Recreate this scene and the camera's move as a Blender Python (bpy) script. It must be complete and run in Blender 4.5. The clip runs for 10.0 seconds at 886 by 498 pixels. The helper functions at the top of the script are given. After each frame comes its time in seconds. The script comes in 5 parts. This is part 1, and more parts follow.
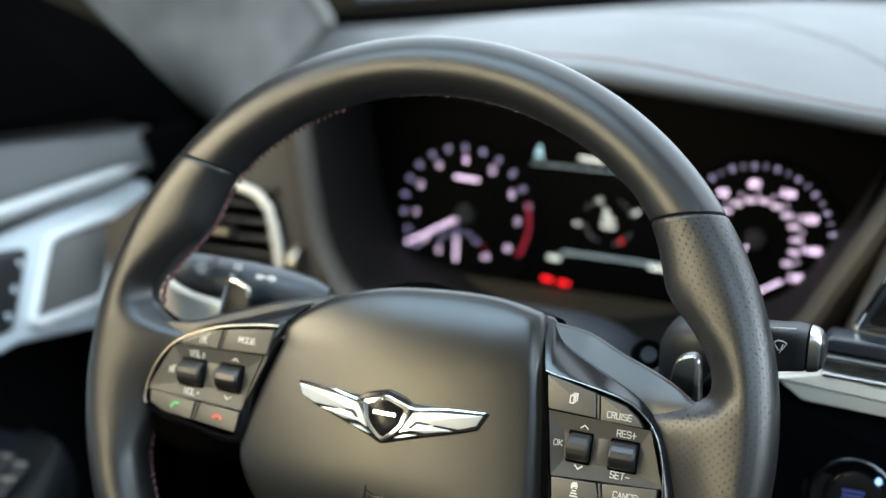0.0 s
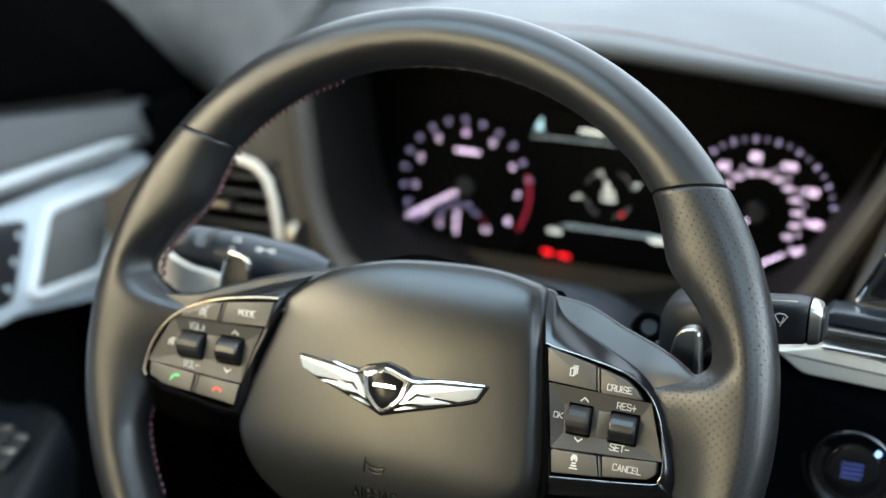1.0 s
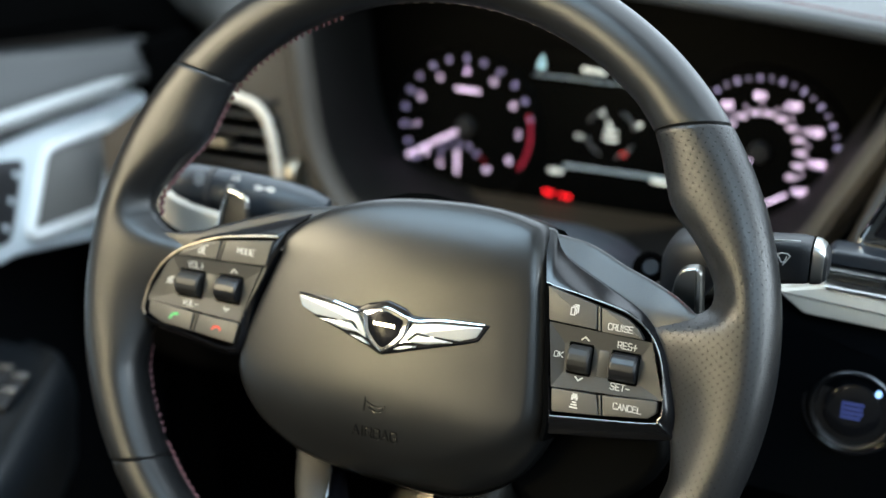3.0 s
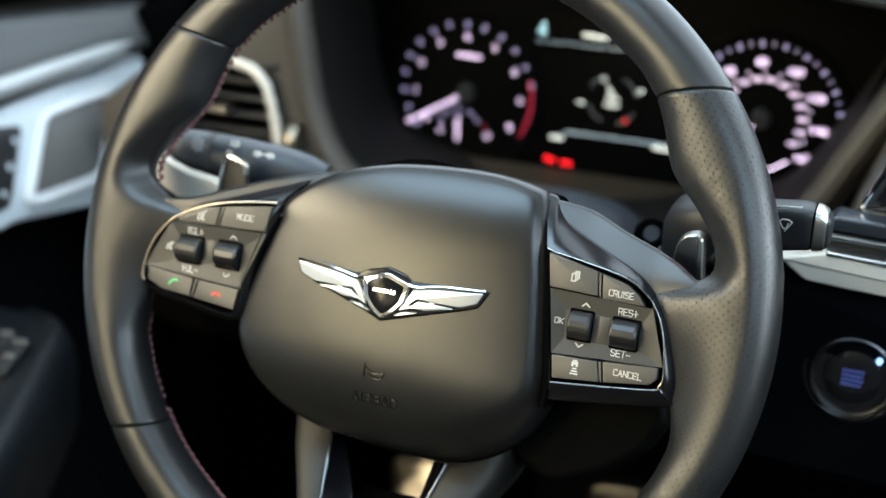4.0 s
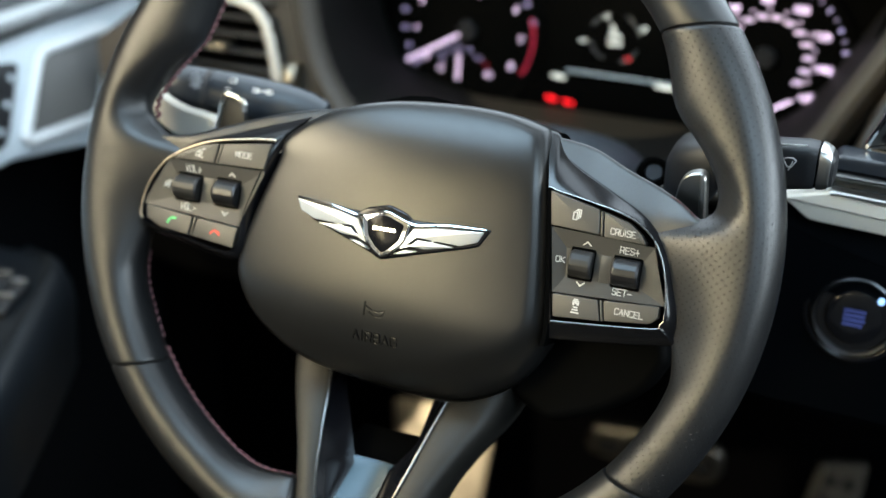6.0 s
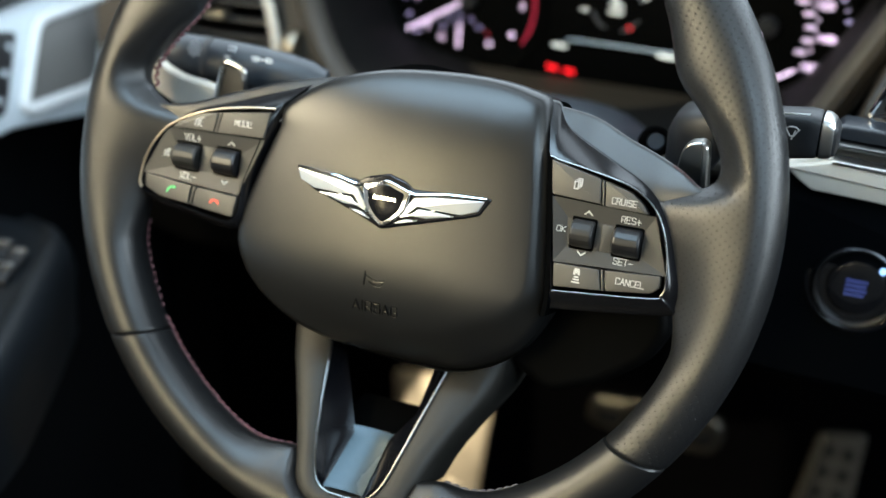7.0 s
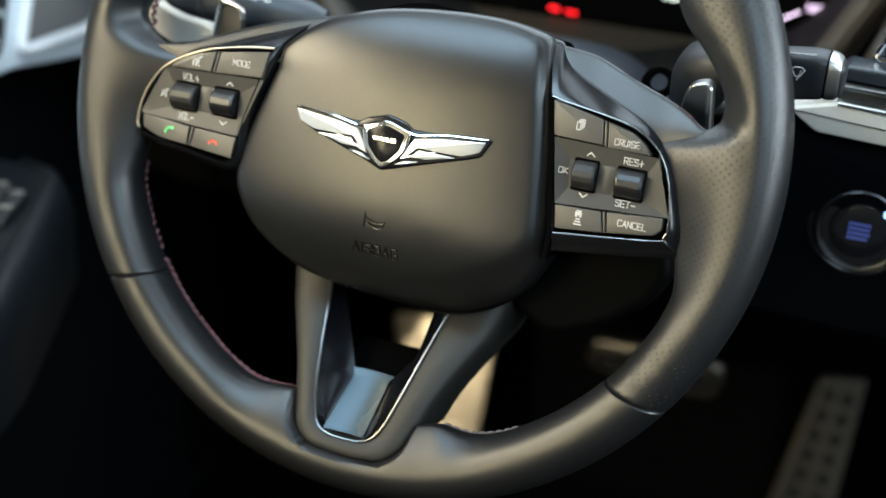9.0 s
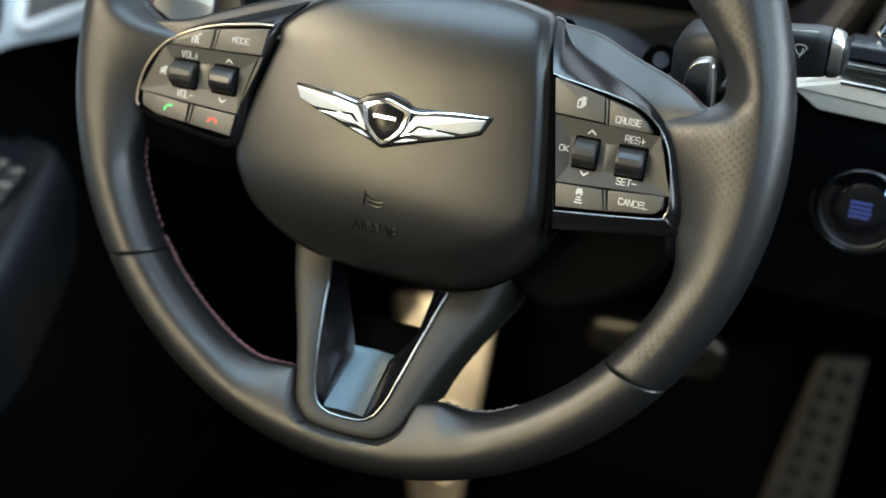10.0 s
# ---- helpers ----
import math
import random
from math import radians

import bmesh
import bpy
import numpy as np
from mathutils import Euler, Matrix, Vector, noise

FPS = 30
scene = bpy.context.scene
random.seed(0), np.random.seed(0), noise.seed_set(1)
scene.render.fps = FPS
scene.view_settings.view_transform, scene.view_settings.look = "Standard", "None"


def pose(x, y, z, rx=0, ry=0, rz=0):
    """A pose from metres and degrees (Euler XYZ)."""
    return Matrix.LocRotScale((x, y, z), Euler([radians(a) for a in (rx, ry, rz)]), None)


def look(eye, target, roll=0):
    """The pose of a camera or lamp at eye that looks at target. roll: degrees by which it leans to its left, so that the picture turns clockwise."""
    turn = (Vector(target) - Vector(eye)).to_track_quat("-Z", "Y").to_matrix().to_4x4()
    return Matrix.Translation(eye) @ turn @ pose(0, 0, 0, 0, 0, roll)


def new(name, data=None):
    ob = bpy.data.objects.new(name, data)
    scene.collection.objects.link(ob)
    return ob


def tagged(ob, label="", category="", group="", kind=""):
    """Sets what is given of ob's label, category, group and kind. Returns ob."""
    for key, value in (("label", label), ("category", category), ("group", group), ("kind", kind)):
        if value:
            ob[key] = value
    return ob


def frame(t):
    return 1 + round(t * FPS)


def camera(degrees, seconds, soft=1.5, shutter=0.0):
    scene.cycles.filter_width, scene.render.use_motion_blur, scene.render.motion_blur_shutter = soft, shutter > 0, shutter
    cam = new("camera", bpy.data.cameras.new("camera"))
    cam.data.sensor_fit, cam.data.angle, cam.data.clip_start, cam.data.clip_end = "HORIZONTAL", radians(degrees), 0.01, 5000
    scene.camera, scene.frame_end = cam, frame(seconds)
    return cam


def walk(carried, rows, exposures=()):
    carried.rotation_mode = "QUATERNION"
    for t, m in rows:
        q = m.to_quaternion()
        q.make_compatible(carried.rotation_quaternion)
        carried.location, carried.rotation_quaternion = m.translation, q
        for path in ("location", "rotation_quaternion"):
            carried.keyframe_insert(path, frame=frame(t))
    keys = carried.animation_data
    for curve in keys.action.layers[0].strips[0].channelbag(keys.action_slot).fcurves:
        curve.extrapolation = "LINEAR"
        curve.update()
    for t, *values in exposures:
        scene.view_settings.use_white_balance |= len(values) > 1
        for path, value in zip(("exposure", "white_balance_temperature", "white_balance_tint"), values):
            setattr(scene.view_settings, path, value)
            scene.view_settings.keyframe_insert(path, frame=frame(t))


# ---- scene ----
from mathutils.bvhtree import BVHTree

cam = camera(39.13, 10.0)
cam.data.dof.use_dof = True
cam.data.dof.focus_distance = 0.592
cam.data.dof.aperture_fstop = 3.7
# seconds, eye x y z, degrees down, degrees of roll, degrees of turn to the left
ROWS = [
    (0, 0.2405, -0.5221, 0.9593, 19.001, -0.104, 22.473),
    (0.5, 0.2402, -0.5213, 0.9586, 19.558, -0.079, 22.475),
    (1, 0.2398, -0.5205, 0.9577, 20.185, -0.05, 22.477),
    (1.5, 0.2394, -0.5197, 0.9569, 20.773, -0.023, 22.479),
    (2, 0.2391, -0.5188, 0.956, 21.416, 0.006, 22.481),
    (2.5, 0.2387, -0.5179, 0.955, 22.095, 0.037, 22.483),
    (4, 0.2374, -0.5151, 0.9519, 24.273, 0.136, 22.49),
    (4.5, 0.2371, -0.5143, 0.9509, 24.942, 0.167, 22.493),
    (5, 0.2367, -0.5135, 0.9499, 25.57, 0.195, 22.495),
    (5.5, 0.2364, -0.5127, 0.9489, 26.243, 0.226, 22.497),
    (7, 0.2353, -0.5104, 0.9459, 28.222, 0.316, 22.504),
    (7.5, 0.235, -0.5096, 0.9448, 28.876, 0.346, 22.506),
    (8, 0.2347, -0.5089, 0.9439, 29.482, 0.374, 22.508),
    (8.5, 0.2344, -0.5082, 0.9429, 30.103, 0.402, 22.51),
    (9, 0.2341, -0.5076, 0.9419, 30.704, 0.429, 22.512),
    (9.5, 0.2338, -0.507, 0.9411, 31.206, 0.452, 22.513),
    (10, 0.2336, -0.5065, 0.9404, 31.639, 0.472, 22.515),
]
walk(cam, [(t, pose(x, y, z, 0, 0, yaw) @ pose(0, 0, 0, 90 - down, 0, 0) @ pose(0, 0, 0, 0, 0, roll)) for t, x, y, z, down, roll, yaw in ROWS])

# ---- world and light ----
world = bpy.data.worlds.new("world")
scene.world = world
world.use_nodes = True
wt = world.node_tree
sky = wt.nodes.new("ShaderNodeTexSky")
sky.sky_type = "NISHITA"
sky.sun_disc = False
sky.sun_elevation = radians(24)
sky.sun_rotation = radians(192)
wt.links.new(sky.outputs[0], wt.nodes["Background"].inputs[0])
wt.nodes["Background"].inputs[1].default_value = 0.03


def window_light(name, eye, target, sx, sy, watts, colour):
    """Daylight that comes in through one window opening."""
    lamp = bpy.data.lights.new(name, "AREA")
    lamp.shape, lamp.size, lamp.size_y = "RECTANGLE", sx, sy
    lamp.energy, lamp.color = watts, colour
    ob = new(name, lamp)
    ob.matrix_world = look(eye, target)
    return ob


window_light("windshield_daylight", (0.35, 0.40, 1.02), (0.35, -0.02, 0.24), 1.5, 0.86, 20.0, (0.71, 0.85, 0.96))
window_light("driver_window_daylight", (-0.465, -0.42, 1.02), (0.5, -0.42, 0.955), 0.50, 0.26, 10.3, (1.0, 0.87, 0.60))
window_light("rear_door_window_daylight", (-0.465, -1.18, 1.018), (0.5, -1.18, 0.953), 0.62, 0.24, 17.0, (1.0, 0.86, 0.50))
window_light("rear_window_daylight", (-0.29, -1.66, 1.01), (-0.2, 0.0, 0.9), 0.36, 0.28, 1.8, (1.0, 0.9, 0.68))
window_light("passenger_window_daylight", (1.22, -0.05, 1.0), (0.0, -0.05, 0.9), 1.0, 0.36, 19.0, (0.76, 0.89, 0.97))
# two unseen roof lamps, added for cool reflections on pad, spokes and grip
window_light("added_roof_light", (-0.13, -0.21, 1.225), (-0.13, -0.21, 0.0), 0.42, 0.25, 4.6, (0.54, 0.78, 0.98))
window_light("added_passenger_roof_light", (0.70, -0.62, 1.225), (0.70, -0.62, 0.0), 0.62, 0.60, 11.0, (0.60, 0.81, 0.98))
sun = new("sun", bpy.data.lights.new("sun", "SUN"))
sun.data.energy, sun.data.angle, sun.data.color = 2.8, radians(0.6), (1.0, 0.86, 0.62)
sun.matrix_world = look((-0.25, -2.0, 0.835), (0, 0, 0))


# ---- materials ----
def material(name, colour, rough=0.5, metal=0.0, spec=0.5, grain=0.0, grain_scale=900.0, mottle=0.12, mottle_scale=14.0, coat=0.0, rough_var=0.08):
    m = bpy.data.materials.new(name)
    m.use_nodes = True
    nt = m.node_tree
    b = nt.nodes["Principled BSDF"]
    b.inputs["Roughness"].default_value = rough
    b.inputs["Metallic"].default_value = metal
    b.inputs["Specular IOR Level"].default_value = spec
    b.inputs["Coat Weight"].default_value = coat
    b.inputs["Coat Roughness"].default_value = 0.06
    tc = nt.nodes.new("ShaderNodeTexCoord")
    n1 = nt.nodes.new("ShaderNodeTexNoise")
    n1.inputs["Scale"].default_value = mottle_scale
    n1.inputs["Detail"].default_value = 6
    nt.links.new(tc.outputs["Object"], n1.inputs["Vector"])
    mix = nt.nodes.new("ShaderNodeMix")
    mix.data_type = "RGBA"
    mix.inputs["A"].default_value = (*[c * (1 - mottle) for c in colour], 1)
    mix.inputs["B"].default_value = (*[min(1, c * (1 + mottle)) for c in colour], 1)
    nt.links.new(n1.outputs["Fac"], mix.inputs["Factor"])
    nt.links.new(mix.outputs["Result"], b.inputs["Base Color"])
    mr = nt.nodes.new("ShaderNodeMapRange")
    mr.inputs["To Min"].default_value = max(0.02, rough - rough_var)
    mr.inputs["To Max"].default_value = min(1, rough + rough_var)
    nt.links.new(n1.outputs["Fac"], mr.inputs["Value"])
    nt.links.new(mr.outputs["Result"], b.inputs["Roughness"])
    if grain > 0:
        v = nt.nodes.new("ShaderNodeTexVoronoi")
        v.inputs["Scale"].default_value = grain_scale
        nt.links.new(tc.outputs["Object"], v.inputs["Vector"])
        bump = nt.nodes.new("ShaderNodeBump")
        bump.inputs["Strength"].default_value = grain
        bump.inputs["Distance"].default_value = 0.0004
        nt.links.new(v.outputs["Distance"], bump.inputs["Height"])
        nt.links.new(bump.outputs["Normal"], b.inputs["Normal"])
    return m


def perforate(m, along=0.0029, across=0.0036, hole=0.00029):
    """Punches a staggered pattern of fine holes, laid out in the UV map in metres."""
    nt = m.node_tree
    b = nt.nodes["Principled BSDF"]
    uv = nt.nodes.new("ShaderNodeUVMap")
    masks = []
    for shift in (0.0, 0.5):
        s = nt.nodes.new("ShaderNodeVectorMath")
        s.operation = "MULTIPLY_ADD"
        s.inputs[1].default_value = (1 / along, 1 / across, 0)
        s.inputs[2].default_value = (shift, shift, 0)
        f = nt.nodes.new("ShaderNodeVectorMath")
        f.operation = "FRACTION"
        c = nt.nodes.new("ShaderNodeVectorMath")
        c.operation = "MULTIPLY_ADD"
        c.inputs[1].default_value = (along, across, 0)
        c.inputs[2].default_value = (-along / 2, -across / 2, 0)
        d = nt.nodes.new("ShaderNodeVectorMath")
        d.operation = "LENGTH"
        nt.links.new(uv.outputs[0], s.inputs[0])
        nt.links.new(s.outputs[0], f.inputs[0])
        nt.links.new(f.outputs[0], c.inputs[0])
        nt.links.new(c.outputs[0], d.inputs[0])
        masks.append(d.outputs["Value"])
    low = nt.nodes.new("ShaderNodeMath")
    low.operation = "MINIMUM"
    nt.links.new(masks[0], low.inputs[0])
    nt.links.new(masks[1], low.inputs[1])
    mr = nt.nodes.new("ShaderNodeMapRange")
    mr.interpolation_type = "SMOOTHSTEP"
    mr.inputs["From Min"].default_value = hole * 0.75
    mr.inputs["From Max"].default_value = hole * 1.15
    nt.links.new(low.outputs[0], mr.inputs["Value"])
    old = b.inputs["Base Color"].links[0].from_socket
    dark = nt.nodes.new("ShaderNodeMix")
    dark.data_type = "RGBA"
    dark.inputs["A"].default_value = (0.004, 0.004, 0.004, 1)
    nt.links.new(mr.outputs["Result"], dark.inputs["Factor"])
    nt.links.new(old, dark.inputs["B"])
    nt.links.new(dark.outputs["Result"], b.inputs["Base Color"])
    gloss = nt.nodes.new("ShaderNodeMath")
    gloss.operation = "MULTIPLY_ADD"
    gloss.inputs[1].default_value = b.inputs["Specular IOR Level"].default_value * 0.6
    gloss.inputs[2].default_value = b.inputs["Specular IOR Level"].default_value * 0.4
    nt.links.new(mr.outputs["Result"], gloss.inputs[0])
    nt.links.new(gloss.outputs[0], b.inputs["Specular IOR Level"])
    bump = nt.nodes.new("ShaderNodeBump")
    bump.inputs["Strength"].default_value = 1.0
    bump.inputs["Distance"].default_value = 0.0012
    nt.links.new(mr.outputs["Result"], bump.inputs["Height"])
    if b.inputs["Normal"].links:
        nt.links.new(b.inputs["Normal"].links[0].from_socket, bump.inputs["Normal"])
    nt.links.new(bump.outputs["Normal"], b.inputs["Normal"])
    return m


def glow(name, colour, strength):
    m = bpy.data.materials.new(name)
    m.use_nodes = True
    b = m.node_tree.nodes["Principled BSDF"]
    b.inputs["Base Color"].default_value = (*colour, 1)
    b.inputs["Emission Color"].default_value = (*colour, 1)
    b.inputs["Emission Strength"].default_value = strength
    return m


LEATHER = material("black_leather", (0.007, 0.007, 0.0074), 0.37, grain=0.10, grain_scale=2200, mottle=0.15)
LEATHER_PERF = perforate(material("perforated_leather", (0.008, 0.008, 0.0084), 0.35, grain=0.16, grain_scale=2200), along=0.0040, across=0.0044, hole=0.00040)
# lighter and bluer than the left spoke, to carry skylight on the right one
SPOKE_LEATHER_LIT = perforate(material("finely_perforated_lit_leather", (0.014, 0.0147, 0.016), 0.38, spec=0.65, grain=0.12, grain_scale=2200), along=0.0034, across=0.0034, hole=0.00013)
PAD = material("airbag_cover_skin", (0.008, 0.008, 0.008), 0.30, grain=0.07, grain_scale=3000, mottle=0.08)
SWITCH = material("grey_switch_plastic", (0.043, 0.039, 0.033), 0.42, grain=0.1, grain_scale=2500, mottle=0.06)
SWITCH_DARK = material("dark_switch_plastic", (0.015, 0.0138, 0.0118), 0.50, grain=0.1, grain_scale=2500, mottle=0.06)
ROLLER = material("roller_rubber", (0.010, 0.0095, 0.009), 0.46, spec=0.4, mottle=0.1)
ROLLER_GLOSS = material("roller_gloss", (0.005, 0.005, 0.006), 0.33, spec=0.5, mottle=0.1)
# the blue stands in for the sky mirrored in the spoke opening's floor
FLOOR_SKY_TINT = material("sky_tinted_satin_lacquer", (0.006, 0.022, 0.034), 0.27, 0.25, mottle=0.08)
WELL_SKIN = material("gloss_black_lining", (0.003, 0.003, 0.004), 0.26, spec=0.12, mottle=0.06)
BEZEL_SKIN = material("gloss_black_bezel", (0.006, 0.006, 0.007), 0.20, mottle=0.06)
SPOKE_SKIN = material("satin_dark_plastic", (0.013, 0.0122, 0.0105), 0.54, spec=0.33, grain=0.08, grain_scale=2500)
# dark stroke colour for the shadow inside the cover's engraved lines
GROOVE_SHADE = material("engraving_groove_shade", (0.004, 0.004, 0.004), 0.5, spec=0.10)
GLOSS = material("gloss_black", (0.006, 0.006, 0.007), 0.08, coat=0.6, mottle=0.05, rough_var=0.03)
# pedal metal darkened in its colour, since nothing here shades the accelerator
PEDAL_SHADED = material("shaded_pedal_metal", (0.046, 0.042, 0.036), 0.55, 0.5, mottle=0.2, mottle_scale=60)
TRIM_WARM = material("champagne_trim_line", (0.52, 0.46, 0.37), 0.34, 1.0, mottle=0.03)
TRIM_LINE = material("satin_trim_line", (0.19, 0.187, 0.178), 0.26, 1.0, mottle=0.03)
REST_METAL = material("warm_brushed_metal", (0.29, 0.255, 0.20), 0.38, 1.0, mottle=0.10, mottle_scale=40)
CHROME = material("chrome", (0.86, 0.87, 0.88), 0.07, 1.0, mottle=0.03, rough_var=0.03)
EMBLEM_SEAT = material("emblem_black", (0.006, 0.006, 0.007), 0.16, spec=0.4, mottle=0.05)
SHIELD_BLACK = material("shield_black", (0.004, 0.004, 0.005), 0.2, spec=0.15)
FEATHER = material("brushed_feather_metal", (0.66, 0.675, 0.68), 0.30, 0.75, mottle=0.04)
CHAMPAGNE = material("pale_champagne_metal", (0.56, 0.52, 0.45), 0.42, 0.1, mottle=0.05, mottle_scale=30)
# near-black so the low part of the door reads as deep shade
DOOR_SHADED = material("shaded_door_vinyl", (0.0018, 0.0022, 0.0028), 0.6, spec=0.06, grain=0.2, grain_scale=900)
STRIP = material("satin_strip_paint", (0.40, 0.41, 0.405), 0.42, 0.2, mottle=0.05, mottle_scale=30)
CUP = material("grey_brown_cup_plastic", (0.105, 0.10, 0.094), 0.5, grain=0.15, grain_scale=900)
SILVER = material("silver_paint", (0.60, 0.61, 0.61), 0.40, 0.2, mottle=0.05, mottle_scale=30)
SILVER_DIM = material("dim_silver_paint", (0.53, 0.58, 0.61), 0.42, 0.3, mottle=0.06, mottle_scale=30)
SATIN_DIM = material("dim_satin_metal", (0.16, 0.157, 0.15), 0.34, 1.0, mottle=0.08, mottle_scale=40)
RING_SKIN = material("dark_satin_ring", (0.10, 0.101, 0.106), 0.3, 1.0, mottle=0.05)
PADDLE_SKIN = material("grey_satin_paddle", (0.30, 0.295, 0.28), 0.34, 1.0, mottle=0.08, mottle_scale=40)
SATIN = material("satin_silver", (0.62, 0.62, 0.60), 0.3, 1.0, mottle=0.06, mottle_scale=30)
DASH = material("dash_skin", (0.037, 0.038, 0.038), 0.5, spec=0.5, grain=0.3, grain_scale=700, mottle=0.1)
# dash skin browned to carry the warm window light on fascia, lip and cheek
DASH_WARM_LIT = material("warm_lit_dash_skin", (0.050, 0.043, 0.035), 0.5, spec=0.5, grain=0.3, grain_scale=700, mottle=0.12)
ARMREST = material("dark_grey_armrest_skin", (0.006, 0.0075, 0.0095), 0.5, spec=0.28, grain=0.2, grain_scale=900)
BRUSHED = material("brushed_pedal_metal", (0.19, 0.175, 0.15), 0.40, 1.0, mottle=0.08, mottle_scale=30)
DARK = material("dark_plastic", (0.009, 0.0095, 0.011), 0.48, spec=0.4, grain=0.1, grain_scale=900, mottle=0.15)
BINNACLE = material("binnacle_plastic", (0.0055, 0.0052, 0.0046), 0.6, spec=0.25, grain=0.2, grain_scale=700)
# brown holds the warm glow on the floor of the instrument opening
SHELF_WARM_LIT = material("warm_lit_grained_shelf", (0.034, 0.026, 0.017), 0.5, spec=0.4, grain=0.2, grain_scale=700)
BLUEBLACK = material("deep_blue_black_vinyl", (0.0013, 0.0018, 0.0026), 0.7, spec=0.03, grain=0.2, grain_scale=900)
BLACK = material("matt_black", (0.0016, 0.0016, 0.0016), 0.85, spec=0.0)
FABRIC = material("grey_pillar_fabric", (0.094, 0.091, 0.085), 0.88, grain=0.6, grain_scale=500, mottle=0.55, mottle_scale=22)
CARBON = material("dark_woven_inlay", (0.012, 0.015, 0.020), 0.3, coat=0.15, grain=0.4, grain_scale=400)
WHITE_INK = material("white_print", (0.44, 0.43, 0.405), 0.55, mottle=0.03)
THREAD = material("red_thread", (0.11, 0.042, 0.046), 0.8, mottle=0.2, mottle_scale=300)
HOOD_THREAD = material("faint_red_thread", (0.20, 0.085, 0.09), 0.8, mottle=0.2, mottle_scale=300)
DUST_THREAD = material("pale_thread", (0.13, 0.11, 0.105), 0.8, mottle=0.2, mottle_scale=300)
GREEN = glow("green_call_symbol", (0.08, 0.50, 0.16), 0.35)
RED = glow("red_call_symbol", (0.70, 0.07, 0.04), 0.35)
LIT_WHITE = glow("lit_dial_white", (0.86, 0.66, 0.92), 2.8)
LIT_DIM = glow("lit_dial_dim", (0.58, 0.5, 0.85), 0.9)
LIT_FAINT = glow("lit_dial_faint", (0.58, 0.5, 0.8), 0.3)
LIT_INNER = glow("lit_inner_scale", (0.75, 0.58, 0.80), 1.0)
LIT_GREY = glow("lit_display_grey", (0.72, 0.76, 0.7), 1.3)
LIT_LINE = glow("lit_display_line", (0.45, 0.55, 0.6), 0.4)
LIT_CYAN = glow("lit_display_cyan", (0.5, 0.85, 0.95), 1.6)
LIT_RING = glow("lit_display_ring", (0.30, 0.30, 0.30), 0.10)
LIT_RED = glow("lit_warning_red", (1.0, 0.012, 0.02), 1.9)
DIAL_RED = glow("dial_red_zone", (0.5, 0.02, 0.06), 0.26)
LIT_BLUE = glow("lit_start_blue", (0.05, 0.065, 0.22), 0.10)
LIT_BLUE_DOT = glow("lit_start_dot", (0.35, 0.6, 1.0), 1.6)
SCREEN = material("display_black", (0.0012, 0.0012, 0.0011), 0.5, spec=0.035, mottle=0.05)
# base colour raised and blued for windshield skylight on column and light stalk
COLUMN_SKYLIT = material("skylit_column_plastic", (0.026, 0.031, 0.038), 0.42, spec=0.5, mottle=0.15)
INK_DIM = material("dim_print", (0.56, 0.57, 0.58), 0.55, mottle=0.05)
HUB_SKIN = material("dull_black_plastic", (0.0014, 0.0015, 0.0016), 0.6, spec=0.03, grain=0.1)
RUBBER = material("rubber_stud", (0.004, 0.004, 0.004), 0.75, spec=0.2)
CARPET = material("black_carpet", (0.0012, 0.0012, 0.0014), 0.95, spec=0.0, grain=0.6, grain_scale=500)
HEADLINER = material("grey_headliner", (0.3, 0.29, 0.28), 0.9, spec=0.2, grain=0.3, grain_scale=500)
ROOF_CLOTH = material("dark_roof_cloth", (0.12, 0.117, 0.113), 0.9, spec=0.2, grain=0.3, grain_scale=500)
SHELL = material("dark_cabin_trim", (0.05, 0.05, 0.052), 0.7, grain=0.2)
BODY_PAINT = material("grey_green_paint", (0.60, 0.64, 0.59), 0.35, coat=0.4, mottle=0.04)
GLASS = bpy.data.materials.new("window_glass")
GLASS.use_nodes = True
GLASS.node_tree.nodes["Principled BSDF"].inputs["Transmission Weight"].default_value = 1.0
GLASS.node_tree.nodes["Principled BSDF"].inputs["Roughness"].default_value = 0.0
GLASS.node_tree.nodes["Principled BSDF"].inputs["IOR"].default_value = 1.05


# ---- mesh helpers ----
def part(name, bm, mat, parent=None, label="", smooth=35):
    me = bpy.data.meshes.new(name)
    bmesh.ops.recalc_face_normals(bm, faces=bm.faces)
    for f in bm.faces:
        f.smooth = True
    for e in bm.edges:
        if len(e.link_faces) == 2 and e.calc_face_angle(0) > radians(smooth):
            e.smooth = False
    bm.to_mesh(me)
    bm.free()
    me.materials.append(mat)
    ob = new(name, me)
    if parent:
        ob.parent = parent
    if label:
        tagged(ob, label)
    return ob


def thing(name, label, category, m=None, group="", kind=""):
    ob = new(name)
    if m:
        ob.matrix_world = m
    return tagged(ob, label, category, group, kind)


def curve_points(pts, n=6, closed=True):
    """Catmull-Rom through 2D or 3D points."""
    P = [Vector(p) for p in pts]
    k = len(P)
    out = []
    for i in range(k if closed else k - 1):
        if closed:
            a, b, c, d = P[i - 1], P[i], P[(i + 1) % k], P[(i + 2) % k]
        else:
            b, c = P[i], P[i + 1]
            a = P[i - 1] if i else b + (b - c)
            d = P[i + 2] if i + 2 < k else c + (c - b)
        for j in range(n):
            t = j / n
            out.append(0.5 * ((2 * b) + (c - a) * t + (2 * a - 5 * b + 4 * c - d) * t * t + (3 * b - 3 * c + d - a) * t ** 3))
    if not closed:
        out.append(P[-1])
    return out


